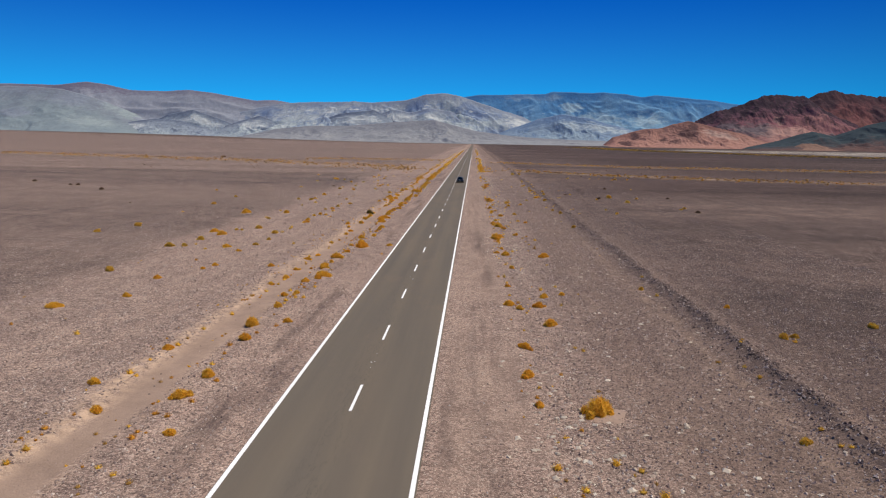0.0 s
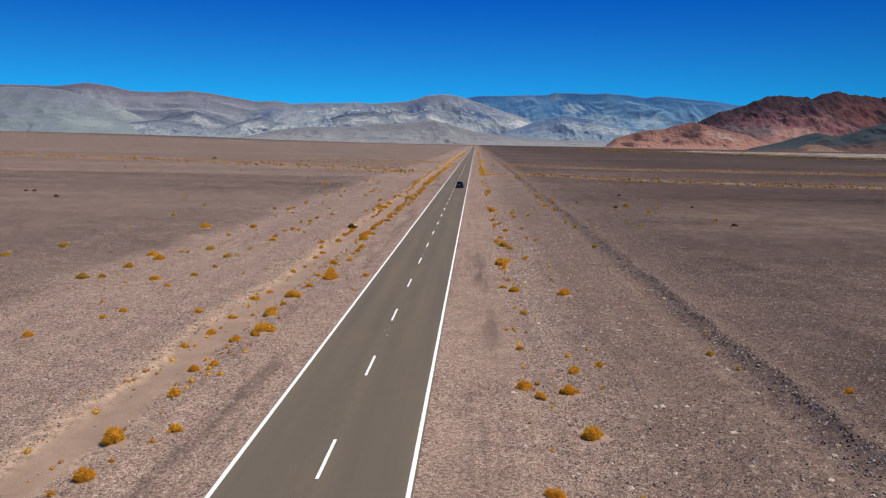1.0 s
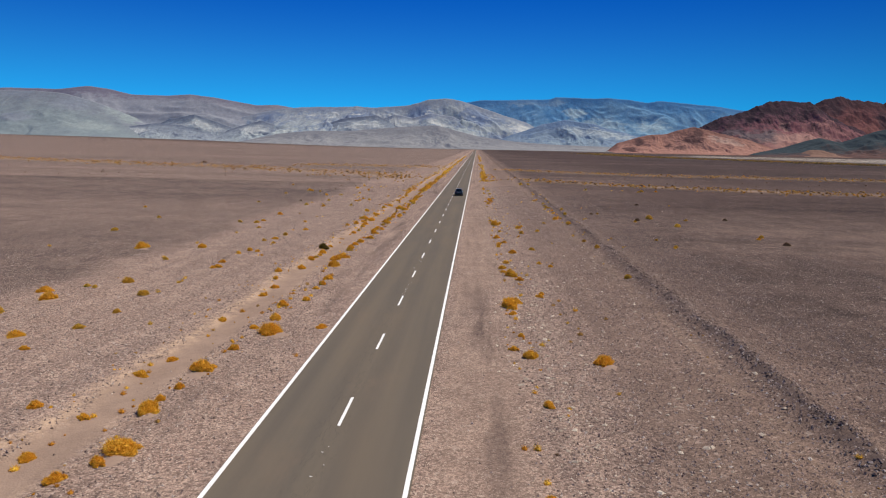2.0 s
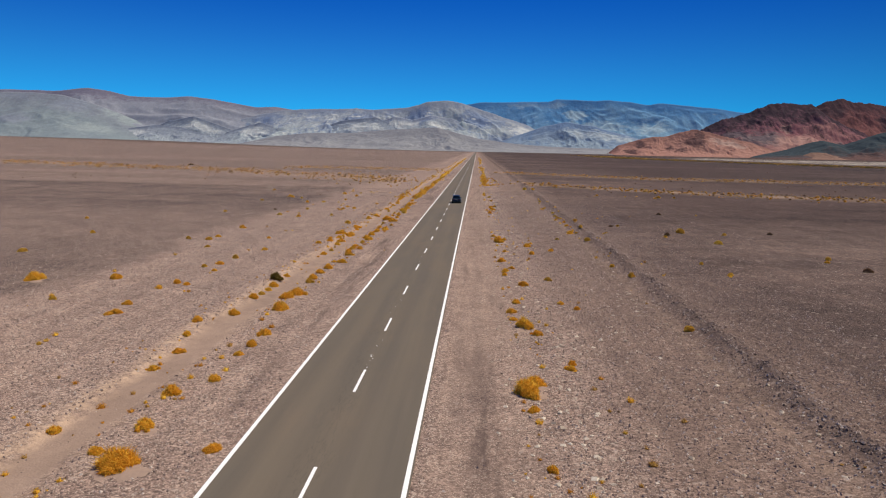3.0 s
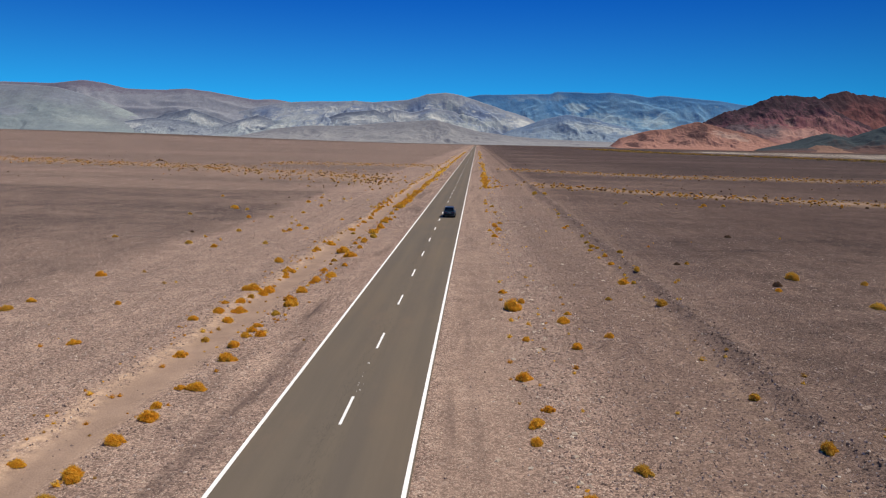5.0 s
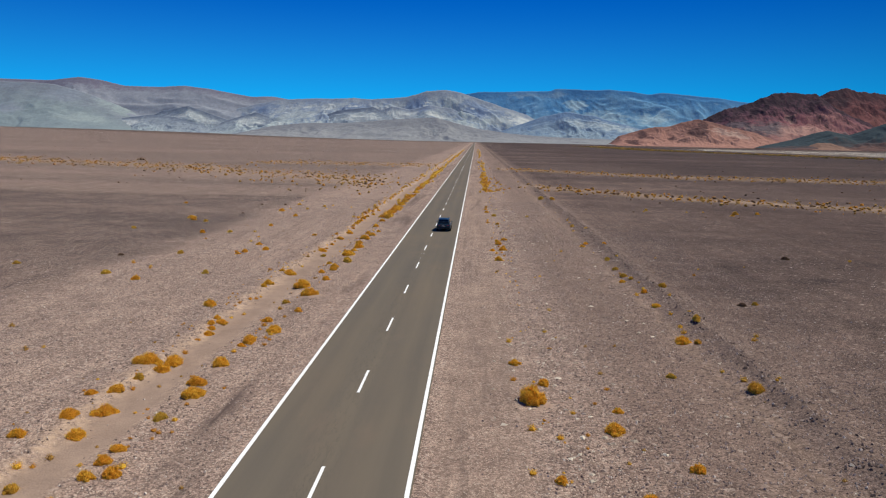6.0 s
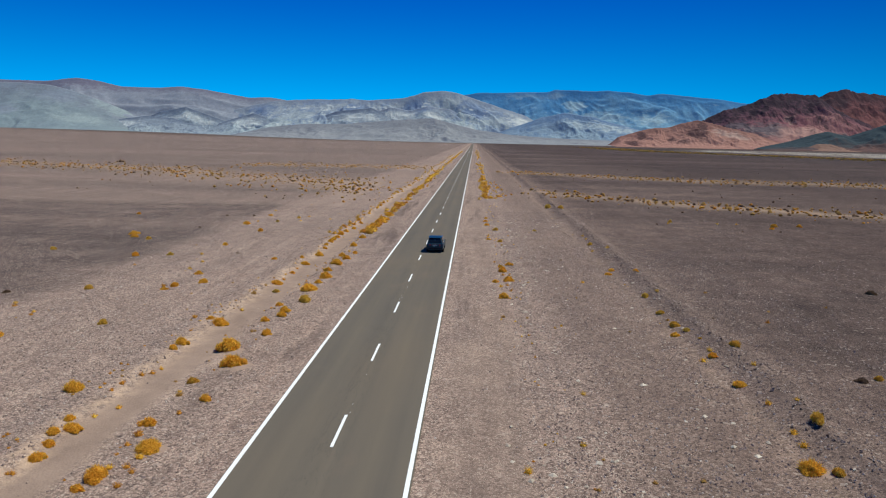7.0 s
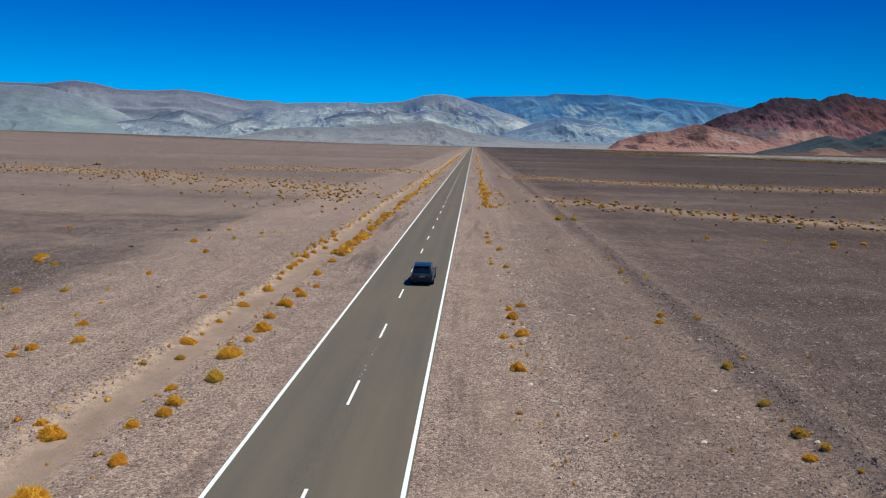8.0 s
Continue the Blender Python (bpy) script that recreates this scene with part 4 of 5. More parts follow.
plant("dark", [
    (44.2, 119.2, 1.2), (-75.2, 143.4, 1.23), (31.9, 145.8, 1.13), (47.5, 149.8, 1.0), (-89.1, 155.1, 0.91), (26.1, 155.5, 0.78),
    (-87.5, 155.5, 1.2), (-104.0, 164.8, 1.31), (-29.9, 169.2, 0.66), (39.2, 178.0, 0.96), (-30.9, 208.3, 0.51), (-32.3, 222.5, 0.62),
    (-28.3, 223.1, 0.61),
])
plant("golden", [
    (-6.7, 24.9, 0.57), (-10.9, 27.0, 0.58), (10.8, 28.4, 1.55), (-8.0, 28.8, 0.83), (8.3, 29.1, 0.51), (-12.6, 29.9, 0.67),
    (-7.8, 31.6, 0.86), (8.1, 32.9, 0.75), (-11.6, 35.5, 0.62), (8.3, 37.8, 0.7), (-8.1, 37.9, 0.74), (-8.6, 40.8, 1.0),
    (-6.7, 42.1, 0.62), (10.3, 42.8, 1.07), (-23.3, 43.7, 0.97), (-8.4, 45.8, 0.67), (8.6, 46.9, 0.6), (-20.0, 47.2, 0.64),
    (10.0, 47.6, 0.89), (7.9, 48.3, 0.79), (23.8, 49.0, 0.51), (-8.9, 49.2, 0.59), (-8.2, 50.1, 0.57), (10.7, 50.6, 0.66),
    (12.2, 52.0, 0.54), (-11.1, 53.1, 0.53), (-20.9, 54.0, 0.72), (8.1, 54.5, 0.52), (-8.6, 54.5, 0.63), (-7.9, 55.8, 0.65),
    (-10.7, 56.1, 0.62), (-7.7, 56.9, 1.26),
])
plant("golden", [
    (-18.8, 58.4, 0.51), (-10.8, 59.9, 0.61), (-18.4, 60.2, 0.57), (-13.3, 60.5, 0.62), (-8.4, 60.7, 1.01), (-8.5, 62.0, 0.5),
    (8.9, 63.0, 0.55), (-8.3, 63.5, 0.57), (-11.0, 65.2, 0.64), (-8.3, 66.2, 1.26), (-10.6, 67.8, 0.58), (-19.0, 68.2, 0.53),
    (12.6, 69.5, 1.05), (-7.9, 69.8, 0.6), (8.6, 70.1, 0.83), (-21.1, 70.5, 0.95), (7.8, 71.4, 0.56), (-7.0, 73.3, 1.46),
    (8.4, 74.2, 0.53), (-8.3, 74.2, 0.58), (-4.1, 74.8, 0.62), (-10.9, 75.8, 0.56), (-7.6, 76.5, 0.97), (8.2, 79.8, 0.57),
    (-25.1, 79.8, 1.14), (-8.2, 80.3, 0.83), (8.0, 82.0, 1.34), (-26.8, 82.1, 1.05), (-7.0, 82.3, 0.65), (8.5, 83.2, 1.01),
    (-10.7, 83.7, 0.68), (10.6, 85.8, 0.55),
])
plant("golden", [
    (-7.2, 86.3, 0.52), (-10.7, 86.6, 0.61), (10.8, 86.8, 0.51), (-7.1, 88.1, 0.63), (-11.4, 89.4, 0.56), (-7.1, 90.5, 0.95),
    (9.4, 92.4, 0.7), (-12.1, 92.6, 0.71), (-18.5, 93.6, 0.52), (8.7, 94.1, 1.23), (-18.2, 94.1, 0.74), (-10.7, 95.2, 0.8),
    (8.1, 95.8, 0.58), (-18.6, 96.4, 0.66), (-8.0, 96.8, 1.21), (8.1, 98.1, 0.73), (12.9, 99.6, 0.56), (-11.0, 100.2, 0.75),
    (-8.5, 100.6, 1.1), (8.6, 101.0, 0.69), (11.9, 101.2, 0.54), (-8.1, 101.7, 1.27), (-19.0, 101.9, 0.62), (-10.8, 103.2, 0.58),
    (-30.1, 103.6, 1.34), (-17.6, 103.7, 0.57), (-18.6, 104.2, 0.64), (-10.8, 104.6, 1.02), (-24.2, 105.1, 0.85), (9.6, 107.7, 0.8),
    (-8.4, 108.1, 0.87), (-10.9, 108.8, 0.54),
])
plant("golden", [
    (-17.8, 110.1, 0.53), (-8.5, 111.0, 0.78), (8.2, 112.4, 0.64), (-8.2, 113.3, 0.88), (-18.6, 113.6, 0.76), (8.3, 114.1, 0.72),
    (-8.5, 114.6, 0.55), (9.0, 115.8, 0.6), (-7.6, 116.9, 0.77), (-8.4, 116.9, 0.53), (8.2, 119.8, 0.94), (-7.8, 121.2, 0.95),
    (-10.6, 121.9, 0.86), (-17.3, 122.9, 0.61), (-8.3, 123.7, 0.67), (43.0, 124.7, 0.55), (11.7, 125.6, 0.69), (-8.3, 125.8, 0.68),
    (-7.5, 126.1, 0.66), (8.8, 127.0, 0.51), (-8.3, 127.0, 0.62), (-8.3, 128.0, 0.59), (14.1, 128.2, 0.62), (-12.7, 128.6, 0.7),
    (-10.6, 129.1, 0.83), (-11.8, 130.6, 0.78), (-10.6, 131.3, 0.94), (11.6, 131.5, 0.85), (-25.9, 132.1, 0.67), (-19.7, 132.3, 0.53),
    (-12.3, 133.1, 0.52), (-7.7, 133.6, 0.97),
])
plant("golden", [
    (12.2, 133.7, 0.52), (-11.3, 133.7, 0.64), (8.3, 134.6, 1.35), (-8.2, 135.3, 0.82), (9.1, 137.0, 0.75), (-10.8, 137.2, 0.91),
    (-11.8, 137.8, 1.26), (-8.0, 138.1, 0.89), (-10.7, 138.4, 1.07), (7.8, 139.9, 0.67), (-8.1, 141.6, 0.55), (-26.2, 141.6, 0.93),
    (-7.9, 142.5, 0.88), (31.1, 143.6, 0.59), (-10.9, 143.7, 0.69), (-7.1, 144.8, 0.99), (-11.1, 144.8, 0.53), (18.5, 145.1, 1.02),
    (-11.5, 145.7, 0.52), (-11.1, 146.3, 0.72), (-11.6, 147.0, 0.51), (-8.2, 147.1, 0.74), (-51.6, 148.0, 0.56), (-6.9, 150.0, 0.56),
    (-13.4, 150.3, 0.86), (19.2, 154.1, 0.71), (-7.3, 154.8, 1.31), (-11.6, 157.1, 0.55), (-8.5, 157.6, 1.37), (-11.5, 158.0, 0.79),
    (-22.9, 158.4, 0.8), (19.4, 158.6, 0.6),
])
plant("golden", [
    (-7.3, 160.8, 0.72), (-11.0, 162.7, 1.12), (18.6, 163.3, 0.57), (-11.9, 163.5, 0.55), (-8.4, 164.0, 0.62), (-7.6, 165.2, 0.71),
    (-7.7, 166.4, 0.78), (-8.6, 168.1, 0.56), (-18.9, 171.8, 0.55), (8.0, 172.7, 0.87), (-18.6, 173.0, 0.7), (-7.7, 173.2, 1.29),
    (-16.8, 174.6, 0.68), (-11.0, 175.5, 0.96), (-7.6, 176.4, 0.66), (-18.7, 178.2, 0.64), (-7.5, 178.6, 1.09), (7.5, 178.7, 0.59),
    (8.7, 179.4, 0.98), (-10.9, 180.3, 0.52), (-7.9, 181.6, 0.74), (20.7, 183.4, 0.59), (18.2, 183.4, 0.64), (8.3, 183.5, 0.84),
    (-10.9, 184.8, 0.79), (-7.8, 185.1, 1.14), (18.9, 185.3, 0.61), (8.2, 185.9, 0.57), (-28.4, 186.1, 0.77), (-14.3, 186.3, 0.59),
    (9.1, 187.1, 0.64), (-11.8, 187.4, 0.53),
])
plant("golden", [
    (-7.4, 188.1, 0.91), (-8.2, 189.9, 0.75), (-10.7, 190.2, 0.94), (-7.1, 191.5, 0.58), (-22.2, 194.2, 0.61), (-11.0, 194.4, 0.68),
    (-11.3, 196.5, 0.51), (-8.2, 196.9, 0.99), (-34.7, 198.4, 0.88), (-11.3, 199.0, 0.73), (-35.8, 200.5, 1.0), (-11.3, 200.7, 0.75),
    (-11.3, 202.8, 0.7), (-8.2, 203.4, 0.86), (7.4, 204.8, 0.61), (-11.3, 205.2, 0.88), (-22.0, 206.2, 0.74), (-11.2, 208.2, 0.76),
    (-10.8, 211.6, 0.7), (-26.0, 212.9, 0.99), (-8.4, 214.0, 1.35), (-11.5, 215.2, 0.66), (-10.9, 217.8, 0.67), (7.5, 219.2, 0.74),
    (-8.3, 219.2, 1.35), (-11.6, 220.5, 0.7), (-45.6, 221.4, 0.65), (50.0, 222.7, 0.64), (7.4, 223.8, 0.67), (-26.0, 224.2, 0.76),
    (55.7, 226.5, 0.85), (7.5, 227.9, 0.6),
])
plant("golden", [
    (-8.1, 228.5, 1.39),
])
plant("green", [
    (-11.3, 106.8, 1.38),
])
plant("olive", [
    (18.6, 26.1, 0.52), (24.4, 41.2, 0.7), (25.2, 41.4, 0.54), (31.5, 44.3, 0.69), (18.9, 54.4, 0.51), (-26.3, 56.5, 0.9),
    (-27.4, 70.7, 0.96), (-25.9, 71.0, 0.68), (-18.7, 72.8, 0.65), (-26.0, 75.8, 0.87), (-18.4, 76.7, 0.51), (-40.6, 79.9, 0.68),
    (-19.2, 82.0, 0.76), (-24.0, 83.9, 0.5), (-24.8, 84.2, 0.51), (-22.6, 86.2, 0.82), (-38.7, 86.3, 0.9), (19.2, 94.0, 0.66),
    (-24.7, 97.5, 0.63), (-10.9, 101.7, 0.58), (-8.3, 106.3, 0.64), (11.9, 110.2, 0.69), (-19.4, 111.7, 0.56), (19.6, 112.4, 0.68),
    (29.5, 115.3, 0.57), (-18.3, 116.9, 0.68), (-40.4, 117.3, 0.81), (19.0, 118.0, 0.58), (28.8, 121.6, 0.57), (-23.8, 123.6, 0.51),
    (-10.4, 124.9, 0.55), (44.3, 127.0, 0.77),
])
plant("olive", [
    (-28.6, 129.7, 0.64), (-26.1, 129.8, 0.77), (-8.0, 131.0, 0.62), (-42.0, 132.7, 0.69), (-11.2, 135.6, 0.56), (19.5, 136.5, 0.78),
    (36.4, 138.5, 1.16), (16.0, 138.7, 0.51), (19.3, 144.7, 0.52), (40.3, 147.5, 0.71), (20.5, 148.9, 0.68), (34.7, 149.3, 1.28),
    (-8.4, 152.1, 0.59), (27.2, 155.9, 0.51), (-26.5, 160.2, 0.76), (21.4, 160.6, 0.63), (-18.3, 161.8, 0.61), (-36.7, 163.4, 0.59),
    (19.5, 163.9, 0.51), (19.1, 165.3, 0.65), (19.1, 168.6, 0.56), (-7.1, 169.7, 1.09), (-24.7, 171.3, 0.63), (-10.2, 172.9, 0.52),
    (19.3, 173.9, 0.7), (-25.1, 186.8, 0.54), (-38.4, 188.5, 0.66), (-32.4, 197.1, 0.72), (19.5, 201.2, 0.65), (8.8, 203.1, 0.59),
    (-8.0, 207.4, 1.16), (8.6, 214.0, 0.79),
])
plant("olive", [
    (14.0, 214.2, 0.51), (-22.7, 216.4, 0.56), (-20.9, 221.4, 0.7), (51.5, 225.7, 1.0), (36.7, 229.0, 0.7), (21.4, 244.8, 1.23),
    (19.3, 246.8, 1.39),
])
sprinkle("dark", [
    (8.7, 58.0, 0.22), (11.9, 80.1, 0.19), (-54.8, 115.9, 0.44), (22.6, 168.0, 0.24), (-19.1, 189.2, 0.29), (14.7, 190.7, 0.34),
    (8.9, 194.0, 0.22), (44.1, 218.6, 0.45), (49.8, 219.4, 0.46), (33.8, 225.7, 0.46),
])
sprinkle("golden", [
    (11.8, 21.4, 0.46), (-7.2, 21.5, 0.3), (9.2, 21.6, 0.41), (-11.3, 21.9, 0.34), (-8.0, 22.0, 0.28), (8.4, 23.1, 0.47),
    (10.6, 23.6, 0.45), (-11.2, 31.1, 0.31), (-11.6, 31.3, 0.47), (-8.3, 33.4, 0.37), (-11.6, 33.4, 0.26), (-11.3, 36.1, 0.4),
    (-18.0, 37.6, 0.47), (-10.9, 43.6, 0.43), (-8.2, 46.7, 0.31), (-8.3, 47.5, 0.49), (-7.9, 48.6, 0.39), (-7.3, 48.7, 0.45),
    (-8.2, 49.4, 0.44), (-8.9, 50.9, 0.46), (-10.8, 50.9, 0.46), (8.1, 51.2, 0.32), (-7.3, 52.3, 0.41), (10.7, 53.2, 0.49),
    (-10.6, 53.5, 0.36), (-10.6, 55.3, 0.46), (8.1, 55.7, 0.37), (-10.5, 60.1, 0.39), (8.4, 64.6, 0.34), (7.9, 68.0, 0.22),
    (7.7, 68.9, 0.23), (-8.3, 72.1, 0.32),
])
sprinkle("golden", [
    (-10.5, 72.5, 0.33), (8.3, 78.5, 0.47), (-8.3, 79.7, 0.42), (12.7, 81.4, 0.48), (-41.2, 81.5, 0.47), (-8.2, 82.4, 0.42),
    (-7.0, 83.8, 0.44), (-7.9, 85.6, 0.42), (9.1, 86.0, 0.46), (-39.2, 88.1, 0.49), (-18.9, 88.6, 0.46), (-8.4, 95.2, 0.47),
    (10.7, 99.3, 0.29), (9.1, 102.3, 0.43), (-39.9, 103.1, 0.47), (7.8, 105.8, 0.42), (-7.5, 106.4, 0.32), (-8.6, 107.5, 0.45),
    (-12.0, 115.4, 0.42), (-11.1, 126.2, 0.49), (-7.4, 126.7, 0.5), (7.8, 127.5, 0.42), (9.2, 130.6, 0.44), (-7.3, 130.9, 0.34),
    (8.1, 131.4, 0.49), (10.1, 133.4, 0.32), (-7.8, 143.2, 0.38), (7.7, 144.1, 0.49), (-7.1, 144.1, 0.45), (19.2, 147.2, 0.46),
    (-10.9, 147.7, 0.35), (19.3, 148.3, 0.45),
])
sprinkle("golden", [
    (-10.4, 148.8, 0.39), (19.5, 151.4, 0.41), (-10.9, 154.1, 0.34), (18.7, 158.1, 0.5), (11.5, 164.8, 0.32), (7.9, 176.6, 0.46),
    (15.2, 179.4, 0.43), (-20.6, 183.8, 0.45), (-11.2, 192.3, 0.38), (7.4, 206.9, 0.46), (7.5, 208.7, 0.36), (-25.5, 216.2, 0.42),
    (-19.8, 218.1, 0.42), (-16.0, 220.7, 0.43), (46.6, 227.6, 0.49), (43.7, 227.7, 0.49), (-27.2, 230.7, 0.49),
])
sprinkle("olive", [
    (11.1, 21.6, 0.35), (11.1, 22.8, 0.19), (-11.3, 23.0, 0.44), (11.4, 23.1, 0.35), (19.9, 25.2, 0.3), (19.6, 25.4, 0.3),
    (11.1, 25.8, 0.21), (19.6, 26.9, 0.29), (19.7, 33.2, 0.35), (19.6, 34.9, 0.32), (11.6, 37.5, 0.35), (11.2, 38.0, 0.3),
    (-11.2, 39.5, 0.39), (11.7, 48.3, 0.32), (19.4, 51.5, 0.42), (12.0, 54.7, 0.36), (19.8, 58.0, 0.35), (8.0, 58.4, 0.45),
    (12.4, 64.7, 0.31), (-22.9, 69.2, 0.44), (-25.0, 71.9, 0.41), (-14.8, 74.0, 0.42), (11.7, 77.8, 0.32), (-18.6, 83.1, 0.5),
    (-18.6, 86.7, 0.44), (-18.6, 87.3, 0.4), (10.2, 94.7, 0.4), (9.8, 95.5, 0.29), (-8.1, 104.3, 0.24), (-26.0, 108.3, 0.49),
    (-17.7, 108.8, 0.28), (14.8, 116.0, 0.3),
])
sprinkle("olive", [
    (-24.9, 117.9, 0.48), (18.5, 124.2, 0.48), (11.6, 128.6, 0.24), (19.5, 138.0, 0.5), (21.4, 138.3, 0.27), (19.0, 139.6, 0.33),
    (10.1, 146.6, 0.39), (23.8, 147.1, 0.45), (20.8, 151.4, 0.33), (11.0, 152.3, 0.38), (20.8, 156.4, 0.38), (19.6, 159.7, 0.46),
    (19.7, 161.8, 0.28), (-10.9, 166.7, 0.47), (27.5, 170.4, 0.26), (20.4, 174.7, 0.43), (45.9, 177.7, 0.47), (-20.3, 180.1, 0.47),
    (-22.4, 188.0, 0.49), (19.0, 196.7, 0.46), (21.0, 198.2, 0.47), (19.6, 204.8, 0.43), (19.7, 208.4, 0.45),
])
sprinkle("straw", [
    (-7.7, 20.2, 0.18), (-8.0, 20.7, 0.24), (-6.4, 21.0, 0.35), (8.6, 22.3, 0.21), (11.3, 31.1, 0.29), (18.7, 36.2, 0.38),
    (-11.3, 37.4, 0.28), (21.1, 39.3, 0.41), (-10.6, 46.3, 0.22), (-11.2, 48.6, 0.36), (-7.5, 59.6, 0.3), (11.3, 73.4, 0.27),
    (-10.7, 73.8, 0.29), (12.1, 75.0, 0.48), (19.1, 75.6, 0.22), (12.2, 76.4, 0.27), (-8.5, 78.6, 0.27), (14.5, 79.3, 0.37),
    (11.5, 80.1, 0.27), (-10.0, 80.3, 0.33), (-14.3, 81.6, 0.27), (11.3, 82.8, 0.38), (-8.3, 87.9, 0.45), (8.1, 92.1, 0.38),
    (13.3, 101.7, 0.32), (18.5, 102.2, 0.33), (-7.6, 108.1, 0.19), (23.4, 115.1, 0.24), (23.1, 121.9, 0.46), (20.1, 124.9, 0.37),
    (9.7, 125.2, 0.37), (-10.5, 127.2, 0.42),
])
sprinkle("straw", [
    (12.3, 138.8, 0.37), (-19.5, 139.2, 0.4), (-19.8, 139.6, 0.27), (10.1, 143.0, 0.25), (12.3, 143.8, 0.29), (-23.5, 143.8, 0.5),
    (14.1, 144.0, 0.29), (-8.3, 150.4, 0.45), (-8.4, 161.3, 0.35), (15.8, 163.7, 0.24), (11.0, 164.2, 0.25), (19.1, 166.8, 0.34),
    (9.4, 166.8, 0.27), (7.7, 166.9, 0.43), (-8.7, 167.2, 0.22), (-11.5, 171.3, 0.49), (32.7, 172.4, 0.27), (-11.5, 174.3, 0.31),
    (24.9, 176.5, 0.35), (8.9, 200.3, 0.41),
])
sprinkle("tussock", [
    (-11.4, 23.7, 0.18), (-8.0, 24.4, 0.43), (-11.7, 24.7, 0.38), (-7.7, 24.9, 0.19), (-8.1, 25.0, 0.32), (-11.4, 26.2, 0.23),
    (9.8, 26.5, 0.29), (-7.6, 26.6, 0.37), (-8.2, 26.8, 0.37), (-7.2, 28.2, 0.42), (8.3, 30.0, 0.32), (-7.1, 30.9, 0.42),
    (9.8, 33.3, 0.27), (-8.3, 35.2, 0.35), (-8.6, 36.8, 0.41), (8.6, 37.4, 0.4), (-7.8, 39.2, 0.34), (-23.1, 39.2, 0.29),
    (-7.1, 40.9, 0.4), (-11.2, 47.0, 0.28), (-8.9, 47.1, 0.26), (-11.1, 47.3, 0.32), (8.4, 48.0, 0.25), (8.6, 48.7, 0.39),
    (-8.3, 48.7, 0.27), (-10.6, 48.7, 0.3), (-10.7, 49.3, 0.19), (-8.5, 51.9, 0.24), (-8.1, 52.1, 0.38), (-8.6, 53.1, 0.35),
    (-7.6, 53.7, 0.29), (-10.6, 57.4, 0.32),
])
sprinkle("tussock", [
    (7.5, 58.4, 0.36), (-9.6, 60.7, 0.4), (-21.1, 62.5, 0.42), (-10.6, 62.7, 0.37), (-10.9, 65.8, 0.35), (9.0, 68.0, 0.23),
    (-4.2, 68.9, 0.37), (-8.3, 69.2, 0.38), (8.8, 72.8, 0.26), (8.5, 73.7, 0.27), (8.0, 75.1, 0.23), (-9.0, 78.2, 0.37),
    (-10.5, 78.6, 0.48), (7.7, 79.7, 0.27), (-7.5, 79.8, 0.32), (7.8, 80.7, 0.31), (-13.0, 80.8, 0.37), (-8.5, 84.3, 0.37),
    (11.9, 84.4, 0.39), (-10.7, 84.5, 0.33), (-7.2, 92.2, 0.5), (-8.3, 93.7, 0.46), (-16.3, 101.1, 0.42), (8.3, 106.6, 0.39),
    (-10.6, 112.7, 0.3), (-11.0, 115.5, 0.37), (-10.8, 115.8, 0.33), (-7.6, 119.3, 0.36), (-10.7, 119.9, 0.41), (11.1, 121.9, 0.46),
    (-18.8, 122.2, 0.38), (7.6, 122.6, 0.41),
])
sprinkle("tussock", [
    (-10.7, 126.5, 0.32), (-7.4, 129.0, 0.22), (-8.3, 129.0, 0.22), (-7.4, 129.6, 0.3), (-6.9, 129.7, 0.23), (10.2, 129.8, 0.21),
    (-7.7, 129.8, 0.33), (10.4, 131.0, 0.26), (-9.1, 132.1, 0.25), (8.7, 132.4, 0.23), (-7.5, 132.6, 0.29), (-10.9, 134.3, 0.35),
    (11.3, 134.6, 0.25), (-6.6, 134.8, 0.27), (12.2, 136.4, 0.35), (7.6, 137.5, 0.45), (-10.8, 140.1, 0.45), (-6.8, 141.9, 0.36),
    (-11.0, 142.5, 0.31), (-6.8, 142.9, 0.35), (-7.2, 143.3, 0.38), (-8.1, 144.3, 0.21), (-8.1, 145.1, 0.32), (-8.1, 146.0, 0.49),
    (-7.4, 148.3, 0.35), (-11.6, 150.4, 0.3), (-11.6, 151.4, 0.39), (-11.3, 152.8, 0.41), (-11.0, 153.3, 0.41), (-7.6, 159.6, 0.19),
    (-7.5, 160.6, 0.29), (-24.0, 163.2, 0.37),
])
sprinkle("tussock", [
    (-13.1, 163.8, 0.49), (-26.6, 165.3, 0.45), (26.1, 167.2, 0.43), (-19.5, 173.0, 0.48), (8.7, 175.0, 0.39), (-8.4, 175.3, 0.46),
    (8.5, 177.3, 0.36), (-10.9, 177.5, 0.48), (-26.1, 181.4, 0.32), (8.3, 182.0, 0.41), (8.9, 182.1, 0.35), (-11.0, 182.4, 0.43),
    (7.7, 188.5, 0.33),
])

sprinkle("golden", [
    (8.1, 21.0, 0.28), (24.7, 40.3, 0.38), (-10.8, 63.4, 0.29), (-11.2, 66.6, 0.38), (-8.6, 71.3, 0.31), (9.5, 72.4, 0.44),
    (-11.1, 85.3, 0.26), (-8.8, 85.5, 0.32), (-25.3, 98.3, 0.47), (-16.7, 101.2, 0.28), (29.2, 114.5, 0.45), (10.9, 121.1, 0.3),
    (-8.1, 140.4, 0.41), (23.3, 146.2, 0.47), (-24.3, 163.9, 0.36), (-27.0, 166.0, 0.38), (-11.2, 179.2, 0.3), (-7.9, 192.4, 0.38),
    (-19.8, 223.4, 0.45), (35.9, 227.0, 0.47),
])
